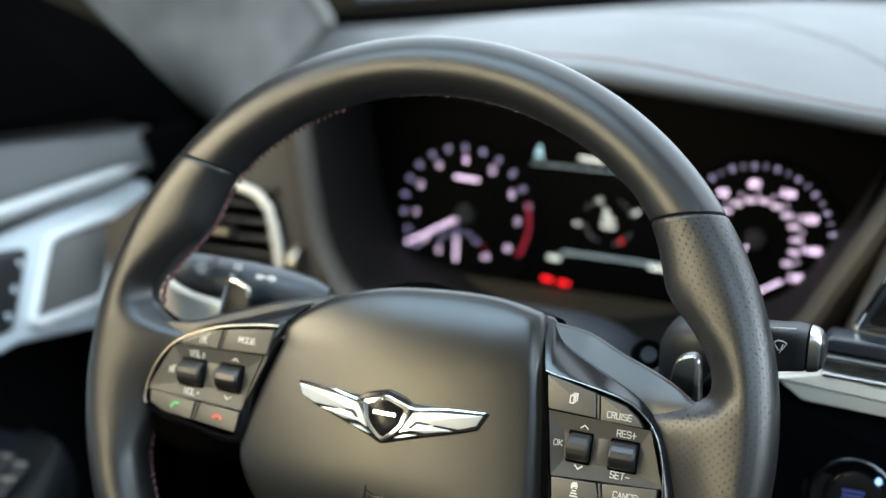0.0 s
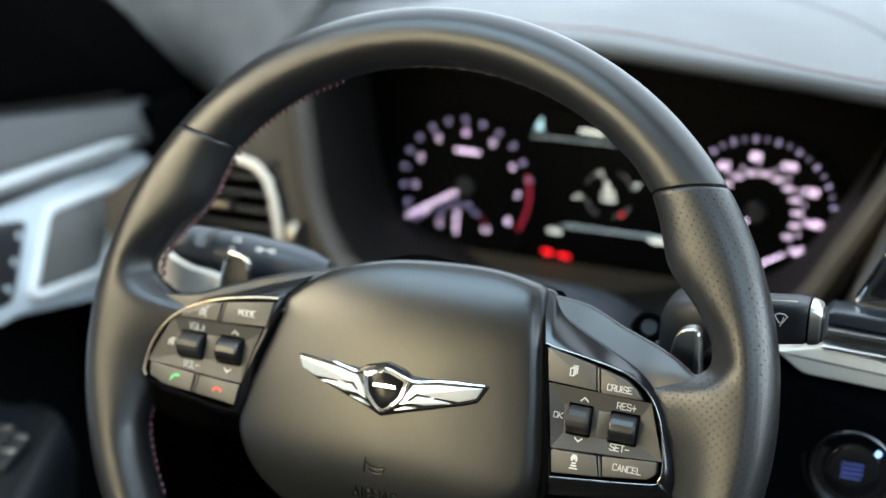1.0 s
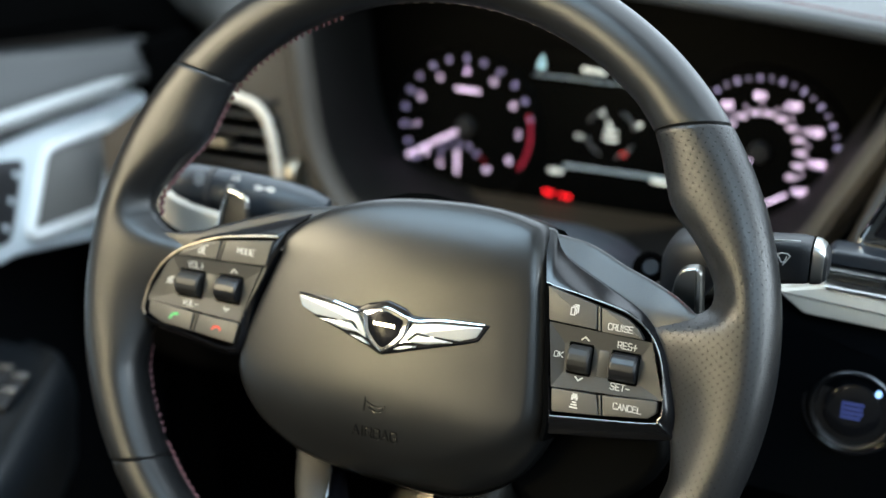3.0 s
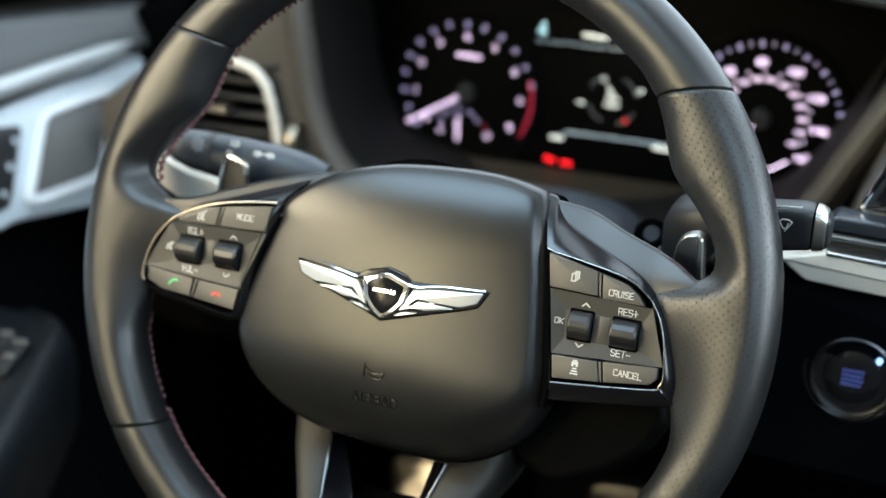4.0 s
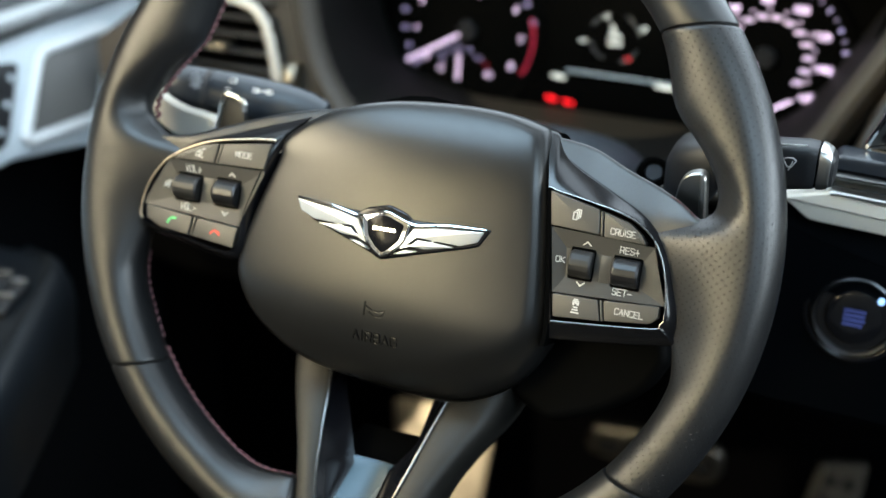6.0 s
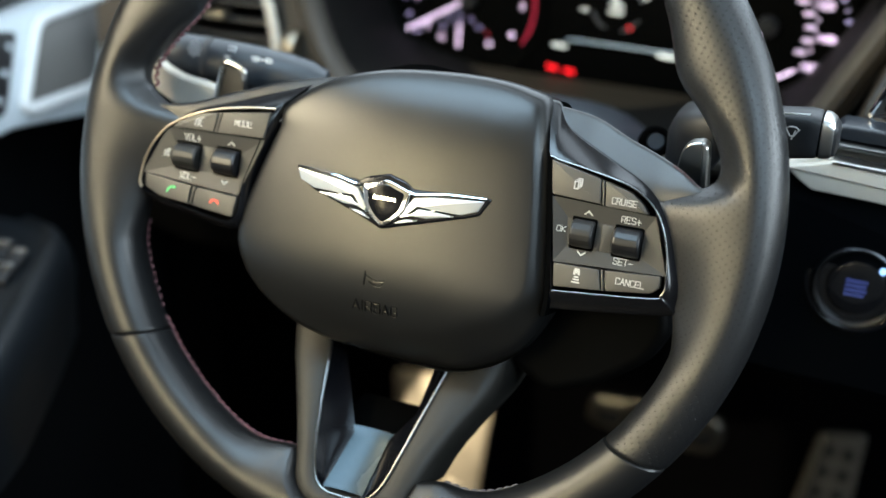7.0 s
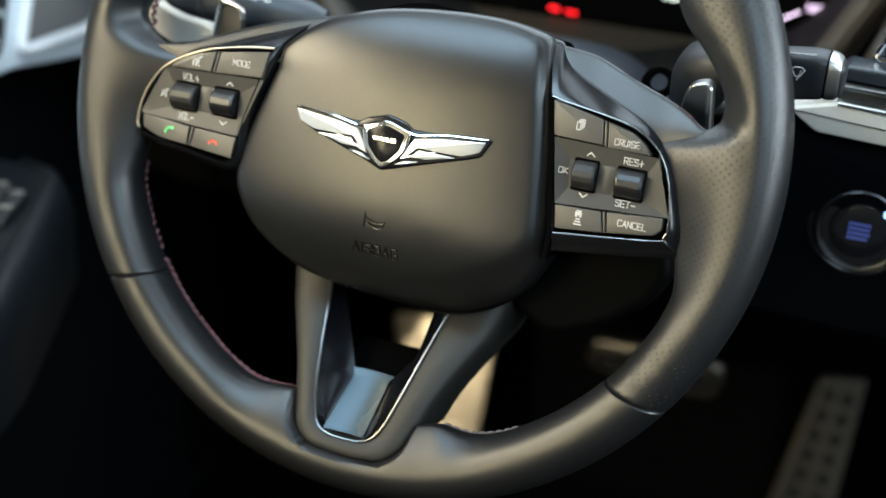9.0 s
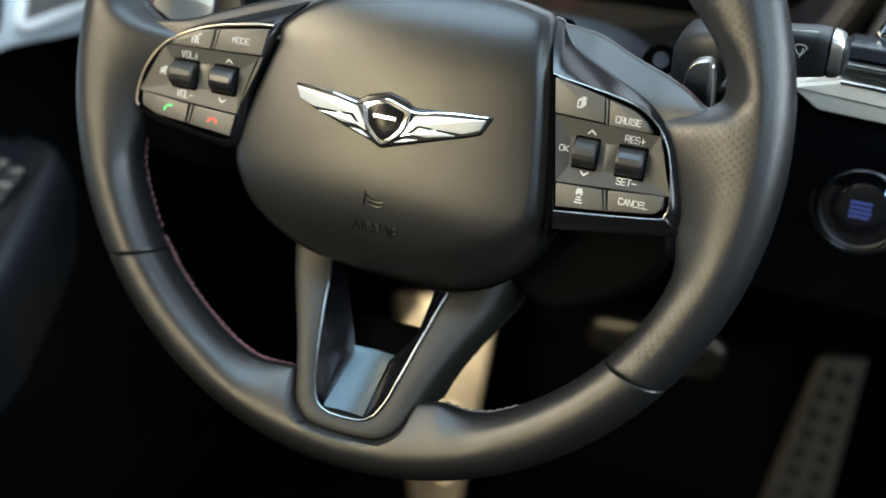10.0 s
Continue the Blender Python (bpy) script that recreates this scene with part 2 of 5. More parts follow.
def rounded(poly, r, n=4):
    """A polygon with its corners rounded to radius r."""
    P = [Vector(p) for p in poly]
    out = []
    for i, b in enumerate(P):
        a, c = P[i - 1], P[(i + 1) % len(P)]
        u, v = (a - b), (c - b)
        cut = min(r, u.length * 0.45, v.length * 0.45)
        p, q = b + u.normalized() * cut, b + v.normalized() * cut
        for j in range(n + 1):
            t = j / n
            out.append(p * (1 - t) ** 2 + b * 2 * t * (1 - t) + q * t * t)
    return out


def area2(poly):
    return sum(poly[i - 1].x * p.y - p.x * poly[i - 1].y for i, p in enumerate(poly)) / 2


def inset(poly, d):
    """The polygon moved inwards by d."""
    s = 1 if area2(poly) > 0 else -1
    out = []
    for i, p in enumerate(poly):
        a, c = poly[i - 1], poly[(i + 1) % len(poly)]
        t = (c - a)
        t = t.normalized() if t.length > 1e-9 else Vector((1, 0))
        out.append(Vector((p.x - s * t.y * d, p.y + s * t.x * d)))
    return out


def rings(bm, loops, cap_first=True, cap_last=True, closed=True):
    """Skins a row of loops of equally many points."""
    V = [[bm.verts.new(p) for p in loop] for loop in loops]
    n = len(V[0])
    for a, b in zip(V, V[1:]):
        for i in range(n if closed else n - 1):
            j = (i + 1) % n
            bm.faces.new((a[i], a[j], b[j], b[i]))
    if cap_first:
        bm.faces.new(V[0][::-1])
    if cap_last:
        bm.faces.new(V[-1])
    return V


def slab(poly, z0, z1, r=0.001, seg=3, bm=None, lift=None):
    """A plate of that outline from z0 to z1, with its upper edge rounded; lift(x, y) adds to the height."""
    bm = bm or bmesh.new()
    poly = [Vector(p) for p in poly]
    up = lift or (lambda x, y: 0.0)
    loops = [[(p.x, p.y, z0 + up(p.x, p.y)) for p in poly]]
    for k in range(seg + 1):
        a = math.pi / 2 * k / seg
        q = inset(poly, r * (1 - math.cos(a))) if k else poly
        loops.append([(p.x, p.y, z1 - r + r * math.sin(a) + up(p.x, p.y)) for p in q])
    rings(bm, loops)
    return bm


def tube(path, r, n=8, bm=None, closed=False, flat=1.0):
    """A round rod along 3D points; r may be a number or a list."""
    bm = bm or bmesh.new()
    P = [Vector(p) for p in path]
    k = len(P)
    loops = []
    side = None
    for i, p in enumerate(P):
        a = P[i - 1] if (i or closed) else p
        b = P[(i + 1) % k] if (i + 1 < k or closed) else p
        t = (b - a).normalized()
        if side is None:
            side = t.cross(Vector((0, 0, 1)))
            if side.length < 1e-3:
                side = t.cross(Vector((0, 1, 0)))
        side = (side - t * side.dot(t)).normalized()
        up = t.cross(side)
        rr = r[i] if isinstance(r, (list, tuple)) else r
        loops.append([p + side * (math.cos(2 * math.pi * j / n) * rr) + up * (math.sin(2 * math.pi * j / n) * rr * flat) for j in range(n)])
    if closed:
        V = [[bm.verts.new(q) for q in loop] for loop in loops]
        for i in range(k):
            a, b = V[i], V[(i + 1) % k]
            for j in range(n):
                bm.faces.new((a[j], a[(j + 1) % n], b[(j + 1) % n], b[j]))
    else:
        rings(bm, loops)
    return bm


def move(bm, m):
    bmesh.ops.transform(bm, matrix=m, verts=bm.verts)
    return bm


def box(x0, x1, y0, y1, z0, z1, r=0.003, seg=2):
    bm = bmesh.new()
    bmesh.ops.create_cube(bm, size=1)
    move(bm, Matrix.Translation(((x0 + x1) / 2, (y0 + y1) / 2, (z0 + z1) / 2)) @ Matrix.Diagonal((x1 - x0, y1 - y0, z1 - z0, 1)))
    if r:
        bmesh.ops.bevel(bm, geom=bm.edges[:], offset=r, segments=seg, affect="EDGES", profile=0.5)
    return bm


def grid(fn, us, vs):
    """A sheet of points fn(u, v)."""
    bm = bmesh.new()
    rows = [[bm.verts.new(fn(u, v)) for v in vs] for u in us]
    for a, b in zip(rows, rows[1:]):
        for i in range(len(vs) - 1):
            bm.faces.new((a[i], a[i + 1], b[i + 1], b[i]))
    return bm


def writing(text, size, thick=0.00015):
    """Lettering in the built-in font, as a mesh centred on the origin."""
    c = bpy.data.curves.new("lettering", "FONT")
    c.body, c.size, c.extrude = text, size, thick
    c.offset = size * 0.004
    c.align_x, c.align_y = "CENTER", "CENTER"
    c.resolution_u = 2
    ob = bpy.data.objects.new("lettering", c)
    scene.collection.objects.link(ob)
    bpy.context.view_layer.update()
    me = bpy.data.meshes.new_from_object(ob.evaluated_get(bpy.context.evaluated_depsgraph_get()))
    bm = bmesh.new()
    bm.from_mesh(me)
    bpy.data.objects.remove(ob)
    bpy.data.meshes.remove(me)
    bpy.data.curves.remove(c)
    return bm


def strokes(lines, w, z=0.0, bm=None, h=0.0003):
    """Drawn symbols: flat bars along 2D lines, w wide."""
    bm = bm or bmesh.new()
    for line in lines:
        for a, b in zip(line, line[1:]):
            a, b = Vector(a), Vector(b)
            t = (b - a).normalized() * (w / 2)
            s = Vector((-t.y, t.x))
            q = [a - t + s, a - t - s, b + t - s, b + t + s]
            rings(bm, [[(p.x, p.y, z) for p in q], [(p.x, p.y, z + h) for p in q]])
    return bm


GLYPHS = {
    "A": [[(0, 0), (0.5, 1), (1, 0)], [(0.2, 0.38), (0.8, 0.38)]], "B": [[(0, 0), (0, 1), (0.8, 1), (0.95, 0.88), (0.95, 0.64), (0.8, 0.52), (1, 0.4), (1, 0.14), (0.82, 0), (0, 0)], [(0, 0.52), (0.8, 0.52)]], "G": [[(1, 0.85), (0.85, 1), (0.15, 1), (0, 0.85), (0, 0.15), (0.15, 0), (0.85, 0), (1, 0.15), (1, 0.46), (0.55, 0.46)]],
    "C": [[(1, 0.85), (0.85, 1), (0.15, 1), (0, 0.85), (0, 0.15), (0.15, 0), (0.85, 0), (1, 0.15)]],
    "D": [[(0, 0), (0, 1), (0.8, 1), (1, 0.82), (1, 0.18), (0.8, 0), (0, 0)]], "E": [[(1, 0), (0, 0), (0, 1), (1, 1)], [(0, 0.5), (0.85, 0.5)]], "I": [[(0.5, 0), (0.5, 1)]],
    "K": [[(0, 0), (0, 1)], [(1, 1), (0.1, 0.5), (1, 0)]], "L": [[(0, 1), (0, 0), (1, 0)]], "M": [[(0, 0), (0, 1), (0.5, 0.35), (1, 1), (1, 0)]], "N": [[(0, 0), (0, 1), (1, 0), (1, 1)]],
    "O": [[(0.15, 0), (0, 0.15), (0, 0.85), (0.15, 1), (0.85, 1), (1, 0.85), (1, 0.15), (0.85, 0), (0.15, 0)]], "R": [[(0, 0), (0, 1), (0.85, 1), (1, 0.87), (1, 0.6), (0.85, 0.46), (0, 0.46)], [(0.6, 0.46), (1, 0)]],
    "S": [[(1, 0.85), (0.85, 1), (0.15, 1), (0, 0.85), (0, 0.65), (0.15, 0.53), (0.85, 0.47), (1, 0.35), (1, 0.15), (0.85, 0), (0.15, 0), (0, 0.15)]], "T": [[(0, 1), (1, 1)], [(0.5, 1), (0.5, 0)]],
    "U": [[(0, 1), (0, 0.15), (0.15, 0), (0.85, 0), (1, 0.15), (1, 1)]], "V": [[(0, 1), (0.5, 0), (1, 1)]], "+": [[(0, 0.45), (1, 0.45)], [(0.5, 0), (0.5, 0.9)]], "-": [[(0, 0.45), (1, 0.45)]],
}


def square_writing(text, height, step, w=0.00036):
    """Wide, square-cut lettering of even strokes, centred on the origin."""
    bm = bmesh.new()
    x = -step * (len(text) - 0.5 * text.count("I")) / 2
    for ch in text:
        room = step * (0.5 if ch == "I" else 1.0)
        strokes([[(x + room * 0.13 + px * room * 0.74, (py - 0.5) * height) for px, py in line] for line in GLYPHS[ch]], w, 0.0, bm, 0.0002)
        x += room
    return bm


def disc(cx, cy, r, z0, z1, n=20, bm=None):
    bm = bm or bmesh.new()
    c = [(cx + r * math.cos(2 * math.pi * i / n), cy + r * math.sin(2 * math.pi * i / n)) for i in range(n)]
    rings(bm, [[(x, y, z0) for x, y in c], [(x, y, z1) for x, y in c]])
    return bm


# ---- steering wheel ----
WHEEL_TILT = 23.02
WHEEL = pose(0, 0, 0.68, 90 - WHEEL_TILT, 0, 0)  # x right, y up in the wheel's plane, z towards the driver
wheel = thing("steering_wheel", "black leather three-spoke steering wheel with perforated grips and switches", "steering wheel", WHEEL)
R_OUT = 0.1880
GRIP = [(-36, 0.1585), (-30, 0.1578), (-25, 0.1575), (-19.8, 0.1562), (-16.6, 0.1528), (-14.3, 0.1500), (-12, 0.1470), (-9, 0.1430), (-4, 0.1350), (0, 0.1280), (4, 0.1240), (6.5, 0.1270), (8.0, 0.1395), (9.2, 0.1522), (10.0, 0.1562), (11.6, 0.1582), (14, 0.1586), (16.7, 0.1572), (20.5, 0.1542), (24.2, 0.1508), (26, 0.1487), (28, 0.1476), (30.4, 0.1471), (34.4, 0.1499), (38.3, 0.1532), (42.3, 0.1562), (48, 0.1578)]


GRIP_LEFT = [(a, b) for a, b in GRIP if a < -13] + [(-12, 0.1470), (-9, 0.1430), (-6, 0.1385), (-1, 0.1300), (4, 0.1240), (6.0, 0.1250), (7.6, 0.1370), (9.0, 0.1495), (10.3, 0.1560), (12, 0.1590), (14, 0.1602)] + [(a, b + 0.0008) for a, b in GRIP if a > 16]


def grip_inner(deg, table=GRIP):
    return float(np.interp(deg, [a for a, _ in table], [b for _, b in table]))


def smooth_inner(deg):
    return sum(grip_inner(deg + d) for d in (-1.0, -0.5, 0, 0.5, 1.0)) / 5


def smooth_inner_left(deg):
    return sum(grip_inner(deg + d, GRIP_LEFT) for d in (-1.0, -0.5, 0, 0.5, 1.0)) / 5


def rim_section(a0, a1, k0, k1, inner, steps, mirror=False, high=0.0168, flare=None, crest=0.1729, under=None, n=36):
    """A length of the rim from angle a0 to a1; k: by how much the seam at that end slants."""
    bm = bmesh.new()
    uvl = bm.loops.layers.uv.new("UVMap")
    loops = []
    us = [0, 0.0012, 0.003, 0.007] + [0.012 + 0.976 * i / steps for i in range(steps + 1)] + [0.993, 0.997, 0.9988, 1]
    for u in us:
        edge = min(u, 1 - u) * radians(abs(a1 - a0)) * 0.17
        pinch = 0.0016 * max(0.0, 1 - edge / 0.0013) ** 2
        mid_a = a0 + (a1 - a0) * u
        shift = k0 * (1 - u) ** 3 + k1 * u ** 3  # the seam slants towards the inside
        ri = inner(mid_a + shift) + pinch
        ro = R_OUT - pinch
        w = flare(mid_a) if flare else 0.0
        rc = crest
        loop = []
        for j in range(n):
            th = 2 * math.pi * j / n
            c, s = math.cos(th), math.sin(th)
            c = math.copysign(abs(c) ** 0.92, c)
            s = math.copysign(abs(s) ** 0.92, s)
            rr = rc + ((ro - rc) if c > 0 else (rc - ri)) * c
            zz = (high - pinch) * s
            if w > 0 and c < 0:
                f = (rc - rr) / (rc - ri)
                flat_z = high - (high - 0.0036) * f * f * (2.2 - 1.2 * f)
                zz = zz * (1 - w) + (flat_z if s > -1e-6 else -flat_z) * w
            f = (ro - rr) / (ro - ri)
            a = radians(mid_a + f * shift)
            x = rr * math.cos(a) 
            x *= 0.985 if mirror or x < 0 else 1.0  # the far side sits a touch closer in
            y = rr * math.sin(a)
            loop.append(((-x if mirror else x), y, under(x, y, zz) if under else zz))
        loops.append(loop)
    V = rings(bm, loops)
    top = n // 4
    along = []  # the way round each section, from its crest
    for loop in loops:
        q = [Vector(p) for p in loop]
        way = [0.0] * n
        for k in range(1, n // 2 + 1):
            way[(top + k) % n] = way[(top + k - 1) % n] + (q[(top + k) % n] - q[(top + k - 1) % n]).length
        for k in range(1, n // 2):
            way[(top - k) % n] = way[(top - k + 1) % n] - (q[(top - k) % n] - q[(top - k + 1) % n]).length
        along.append(way)
    col = {v: (i, j) for i, row in enumerate(V) for j, v in enumerate(row)}
    for f in bm.faces:
        for l in f.loops:
            i, j = col[l.vert]
            l[uvl].uv = (us[i] * radians(abs(a1 - a0)) * 0.172, along[i][j])
    return bm


def stitch_row(a0, a1, inner, mirror=False, step=1.5, seed=3, phi=203, thick=0.00062, lift=0.0006):
    """The thread that closes the leather along the inside of the rim: short lengths that rise out of the seam and dip again."""
    rnd = random.Random(seed)
    bm = bmesh.new()
    a = a0
    while a < a1:
        p = []
        turn = rnd.uniform(-3, 3)
        for k, up in ((0.0, -0.6), (0.14, 0.3), (0.38, 1.0), (0.60, 0.8), (0.80, -0.5)):
            aa = a + k * step
            th = radians(phi + turn + 16 * (k - 0.4))
            c, d = abs(math.cos(th)) ** 0.92, abs(math.sin(th)) ** 0.92
            r = 0.1729 - (0.1729 - inner(aa)) * c - up * lift * c
            x = r * math.cos(radians(aa))
            x *= 0.985 if mirror or x < 0 else 1.0
            p.append((-x if mirror else x, r * math.sin(radians(aa)), math.copysign(0.0168 * d + up * lift * d, math.sin(th))))
        tube(p, [thick * w for w in (0.5, 0.9, 1.1, 1.0, 0.5)], 6, bm)
        a += step * rnd.uniform(0.94, 1.06)
    return bm


def spoke_flare(deg, low=-25, run=16):
    """1 where the grip leather runs flat into the spoke."""
    t = min(1.0, max(0.0, (deg - low) / run)) * min(1.0, max(0.0, (20 - deg) / 12))
    return t * t * (3 - 2 * t)


top_in = lambda deg: grip_inner(deg) if deg < 55 else (grip_inner(180 - deg) if deg > 125 else 0.1582)
part("rim_top", rim_section(36.8, 143.2, 5.4, -5.4, top_in, 72), LEATHER, wheel, "smooth black leather upper rim")
U_HALF = [(-0.0625, -0.070), (-0.0560, -0.095), (-0.0465, -0.115), (-0.0385, -0.133), (-0.0335, -0.148), (-0.0300, -0.158), (-0.0215, -0.1655), (-0.0080, -0.1675)]
U_HALF_IN = [(-0.0400, -0.070), (-0.0342, -0.093), (-0.0292, -0.115), (-0.0245, -0.135), (-0.0208, -0.148), (-0.0165, -0.1555), (-0.0105, -0.1586), (-0.0040, -0.1592)]
U_OUT = U_HALF + [(-x, y) for x, y in U_HALF[::-1]]
U_IN = U_HALF_IN + [(-x - 0.0024, y) for x, y in U_HALF_IN[::-1]]


def spoke_z(y):
    return float(np.interp(y, [-0.168, -0.158, -0.148, -0.135, -0.115, -0.093, -0.07], [0.0140, 0.0094, 0.0051, -0.0002, -0.0104, -0.0235, -0.031]))


FOOT = curve_points(U_OUT, 5, False)


def let_in(x, y, z):
    """The rim dips towards the lower spoke's edge and gives way under it."""
    if y > -0.11 or abs(x) > 0.09:
        return z
    inside, near = False, 1.0
    for a, b in zip(FOOT, FOOT[1:]):
        dx, dy = b.x - a.x, b.y - a.y
        if (a.y > y) != (b.y > y) and x < a.x + dx * (y - a.y) / dy:
            inside = not inside
        k = min(1.0, max(0.0, ((x - a.x) * dx + (y - a.y) * dy) / (dx * dx + dy * dy + 1e-12)))
        near = min(near, math.hypot(x - a.x - k * dx, y - a.y - k * dy))
    if inside:
        return min(z, spoke_z(y) - 0.0042 if near < 0.0028 else -0.016)
    cap = spoke_z(y) - 0.0016 + 3.5 * near
    h = max(0.0, 0.002 - abs(z - cap)) / 0.002
    return min(z, cap) - h * h * 0.0005


def bottom_in(deg):
    """The lower rim swells where it meets the spoke's sides."""
    d = deg + 90
    if d < 0:
        return float(np.interp(-d, [0, 13, 15, 17, 19, 21, 23, 25, 28, 32], [0.1480, 0.1480, 0.1484, 0.1502, 0.1526, 0.1548, 0.1565, 0.1575, 0.1582, 0.1583]))
    return float(np.interp(d, [0, 17, 18.5, 20, 22, 24, 27, 31], [0.1490, 0.1490, 0.1498, 0.1518, 0.1545, 0.1563, 0.1577, 0.1583]))


def bottom_flare(deg):
    """1 where the lower rim runs flat towards the spoke."""
    t = min(1.0, max(0.0, (34 - abs(deg + 90)) / 18))
    return 0.75 * t * t * (3 - 2 * t)


part("rim_bottom", rim_section(-145.2, -34.8, 3.8, -3.8, bottom_in, 300, flare=bottom_flare, under=let_in, n=120), LEATHER, wheel, "smooth black leather lower rim")
for side in (False, True):
    part("grip", rim_section(-34.8, 36.8, -3.8, 5.4, smooth_inner_left if side else smooth_inner, 120, side, flare=(lambda d: spoke_flare(d, -18, 16)) if side else spoke_flare), LEATHER if side else LEATHER_PERF, wheel, "smooth black leather grip with thumb rest" if side else "perforated black leather grip with thumb rest")
    if side:
        part("stitching", stitch_row(-34, -16, smooth_inner_left, side, seed=5, phi=212), THREAD, wheel)
        part("stitching", stitch_row(10.5, 36.5, smooth_inner_left, side, seed=6, phi=213, step=1.55, thick=0.0011, lift=0.0012), THREAD, wheel)
part("stitching", stitch_row(46, 100, top_in, step=2.9, phi=196, thick=0.00030, lift=0.0003), DUST_THREAD, wheel, "pale red stitching on the upper rim")
part("stitching", stitch_row(112, 142.5, top_in, seed=4, phi=206, thick=0.0009, lift=0.0010), THREAD, wheel, "dusky red stitching on the upper rim")
part("stitching", stitch_row(-144, -104, bottom_in, seed=7, phi=207, step=1.7, thick=0.0007), HOOD_THREAD, wheel, "dusky red stitching on the lower rim")
part("stitching", stitch_row(-72, -58, bottom_in, seed=9, phi=199, step=1.6, thick=0.0006), DUST_THREAD, wheel)

# airbag cover
PAD_EDGE = [(-0.0665, 0.0300), (-0.0534, 0.0415), (-0.0354, 0.0507), (-0.0112, 0.057), (0.019, 0.0597), (0.0428, 0.0596), (0.0620, 0.0567), (0.0697, 0.0527), (0.0732, 0.0395), (0.0787, 0.0101), (0.0828, -0.0195), (0.0850, -0.0412), (0.0812, -0.0559), (0.0687, -0.0745), (0.0433, -0.0875), (0.0125, -0.0885), (-0.0197, -0.0868), (-0.043, -0.0826), (-0.0611, -0.0736), (-0.075, -0.0613), (-0.0838, -0.0449), (-0.0842, -0.0313), (-0.0812, -0.0200), (-0.0768, -0.0050), (-0.0716, 0.0100), (-0.0676, 0.0210)]


def pad_z(s, y, x=0.0):
    z = float(np.interp(s, [0, 0.3, 0.6, 0.75, 0.85, 0.92, 0.95, 0.97, 0.985, 0.993, 1.0], [0.0126, 0.0124, 0.0120, 0.0117, 0.0113, 0.0108, 0.0104, 0.0098, 0.0087, 0.0073, 0.0040]))
    turn = math.degrees(math.atan2(y + 0.012, x))
    start = float(np.interp(turn, [-120, -80, -45, -20, 40, 55], [0.90, 0.80, 0.745, 0.885, 0.930, 0.96]))
    depth = float(np.interp(turn, [-115, -80, -45, -20, 40, 55], [0.0, 0.0040, 0.0095, 0.0056, 0.0034, 0.0]))
    k = max(0.0, (s - start) / (1 - start))  # a soft crease along the right and lower edge
    return z - 0.5 * x * x - depth * k ** 1.5 - 6.0 * max(0.0, -0.037 - y) ** 2 - 6.0 * max(0.0, y - 0.022) ** 2


def pad_cover():
    edge = curve_points(PAD_EDGE, 5)
    c = Vector((0.0, -0.012))
    even = edge
    for _ in range(30):
        even = [(even[i - 1] + even[i] * 2 + even[(i + 1) % len(even)]) / 4 for i in range(len(even))]
    bm = bmesh.new()
    loops = [[(p.x * 0.985, p.y * 0.985, -0.034) for p in edge], [(p.x, p.y, -0.010) for p in edge]]
    for s in (1.0, 0.993, 0.98, 0.965, 0.95, 0.925, 0.9, 0.885, 0.87, 0.85, 0.825, 0.8, 0.775, 0.75, 0.7, 0.6, 0.45, 0.3, 0.15, 0.03):
        at = [c + (p.lerp(q, min(1.0, (1 - s) * 4)) - c) * s for p, q in zip(edge, even)]
        loops.append([(p.x, p.y, pad_z(s, p.y, p.x)) for p in at])
    rings(bm, loops)
    return bm


def pad_height(x, y):
    """The height of the cover's skin over a point of the wheel's plane."""
    c = Vector((0.0, -0.012))
    d = Vector((x, y)) - c
    best = 0.0
    edge = curve_points(PAD_EDGE, 5)
    for a, b in zip(edge, edge[1:] + edge[:1]):
        det = (b.x - a.x) * d.y - (b.y - a.y) * d.x
        if abs(det) > 1e-12:
            t = ((b.x - a.x) * (a.y - c.y) - (b.y - a.y) * (a.x - c.x)) / det
            k = (d.x * (a.y - c.y) - d.y * (a.x - c.x)) / det
            if t > 0 and -1e-6 <= k <= 1 + 1e-6:
                best = max(best, 1 / t)
    return pad_z(best, y, x)


def drape(bm):
    """Lays flat lettering onto the cover."""
    for v in bm.verts:
        v.co.z = pad_height(v.co.x, v.co.y) + (0.00048 if v.co.z > 0 else -0.0006)
    return bm


def fine(lines, step=0.0008):
    """Lines cut into short lengths, so that they follow a curved face."""
    out = []
    for line in lines:
        new_line = []
        for a, b in zip(line, line[1:]):
            a, b = Vector(a), Vector(b)
            k = max(1, int((b - a).length / step))
            new_line += [a.lerp(b, i / k) for i in range(k)]
        out.append(new_line + [Vector(line[-1])])
    return out


def lip(lines, w=0.00040, drop=0.00030):
    """The lit lower lip of engraved lines: raised narrow strips, tilted upwards to catch light."""
    bm = bmesh.new()
    for line in fine(lines):
        for a, b in zip(line, line[1:]):
            if abs(b.y - a.y) > 1.6 * abs(b.x - a.x):
                continue
            q = [(p.x, p.y - drop - k) for k in (0.0, w) for p in ((a, b) if k == 0 else (b, a))]
            h = [0.00040, 0.00040, 0.00050, 0.00050]
            rings(bm, [[(x, y, pad_height(x, y) - 0.0006) for x, y in q], [(x, y, pad_height(x, y) + z) for (x, y), z in zip(q, h)]])
    return bm


def engraved(text, height, step, cx, cy):
    """The lines of square-cut lettering."""
    out, x = [], cx - step * (len(text) - 0.5 * text.count("I")) / 2
    for ch in text:
        room = step * (0.5 if ch == "I" else 1.0)
        out += [[(x + room * 0.13 + px * room * 0.74, cy + (py - 0.5) * height) for px, py in line] for line in GLYPHS[ch]]
        x += room
    return out


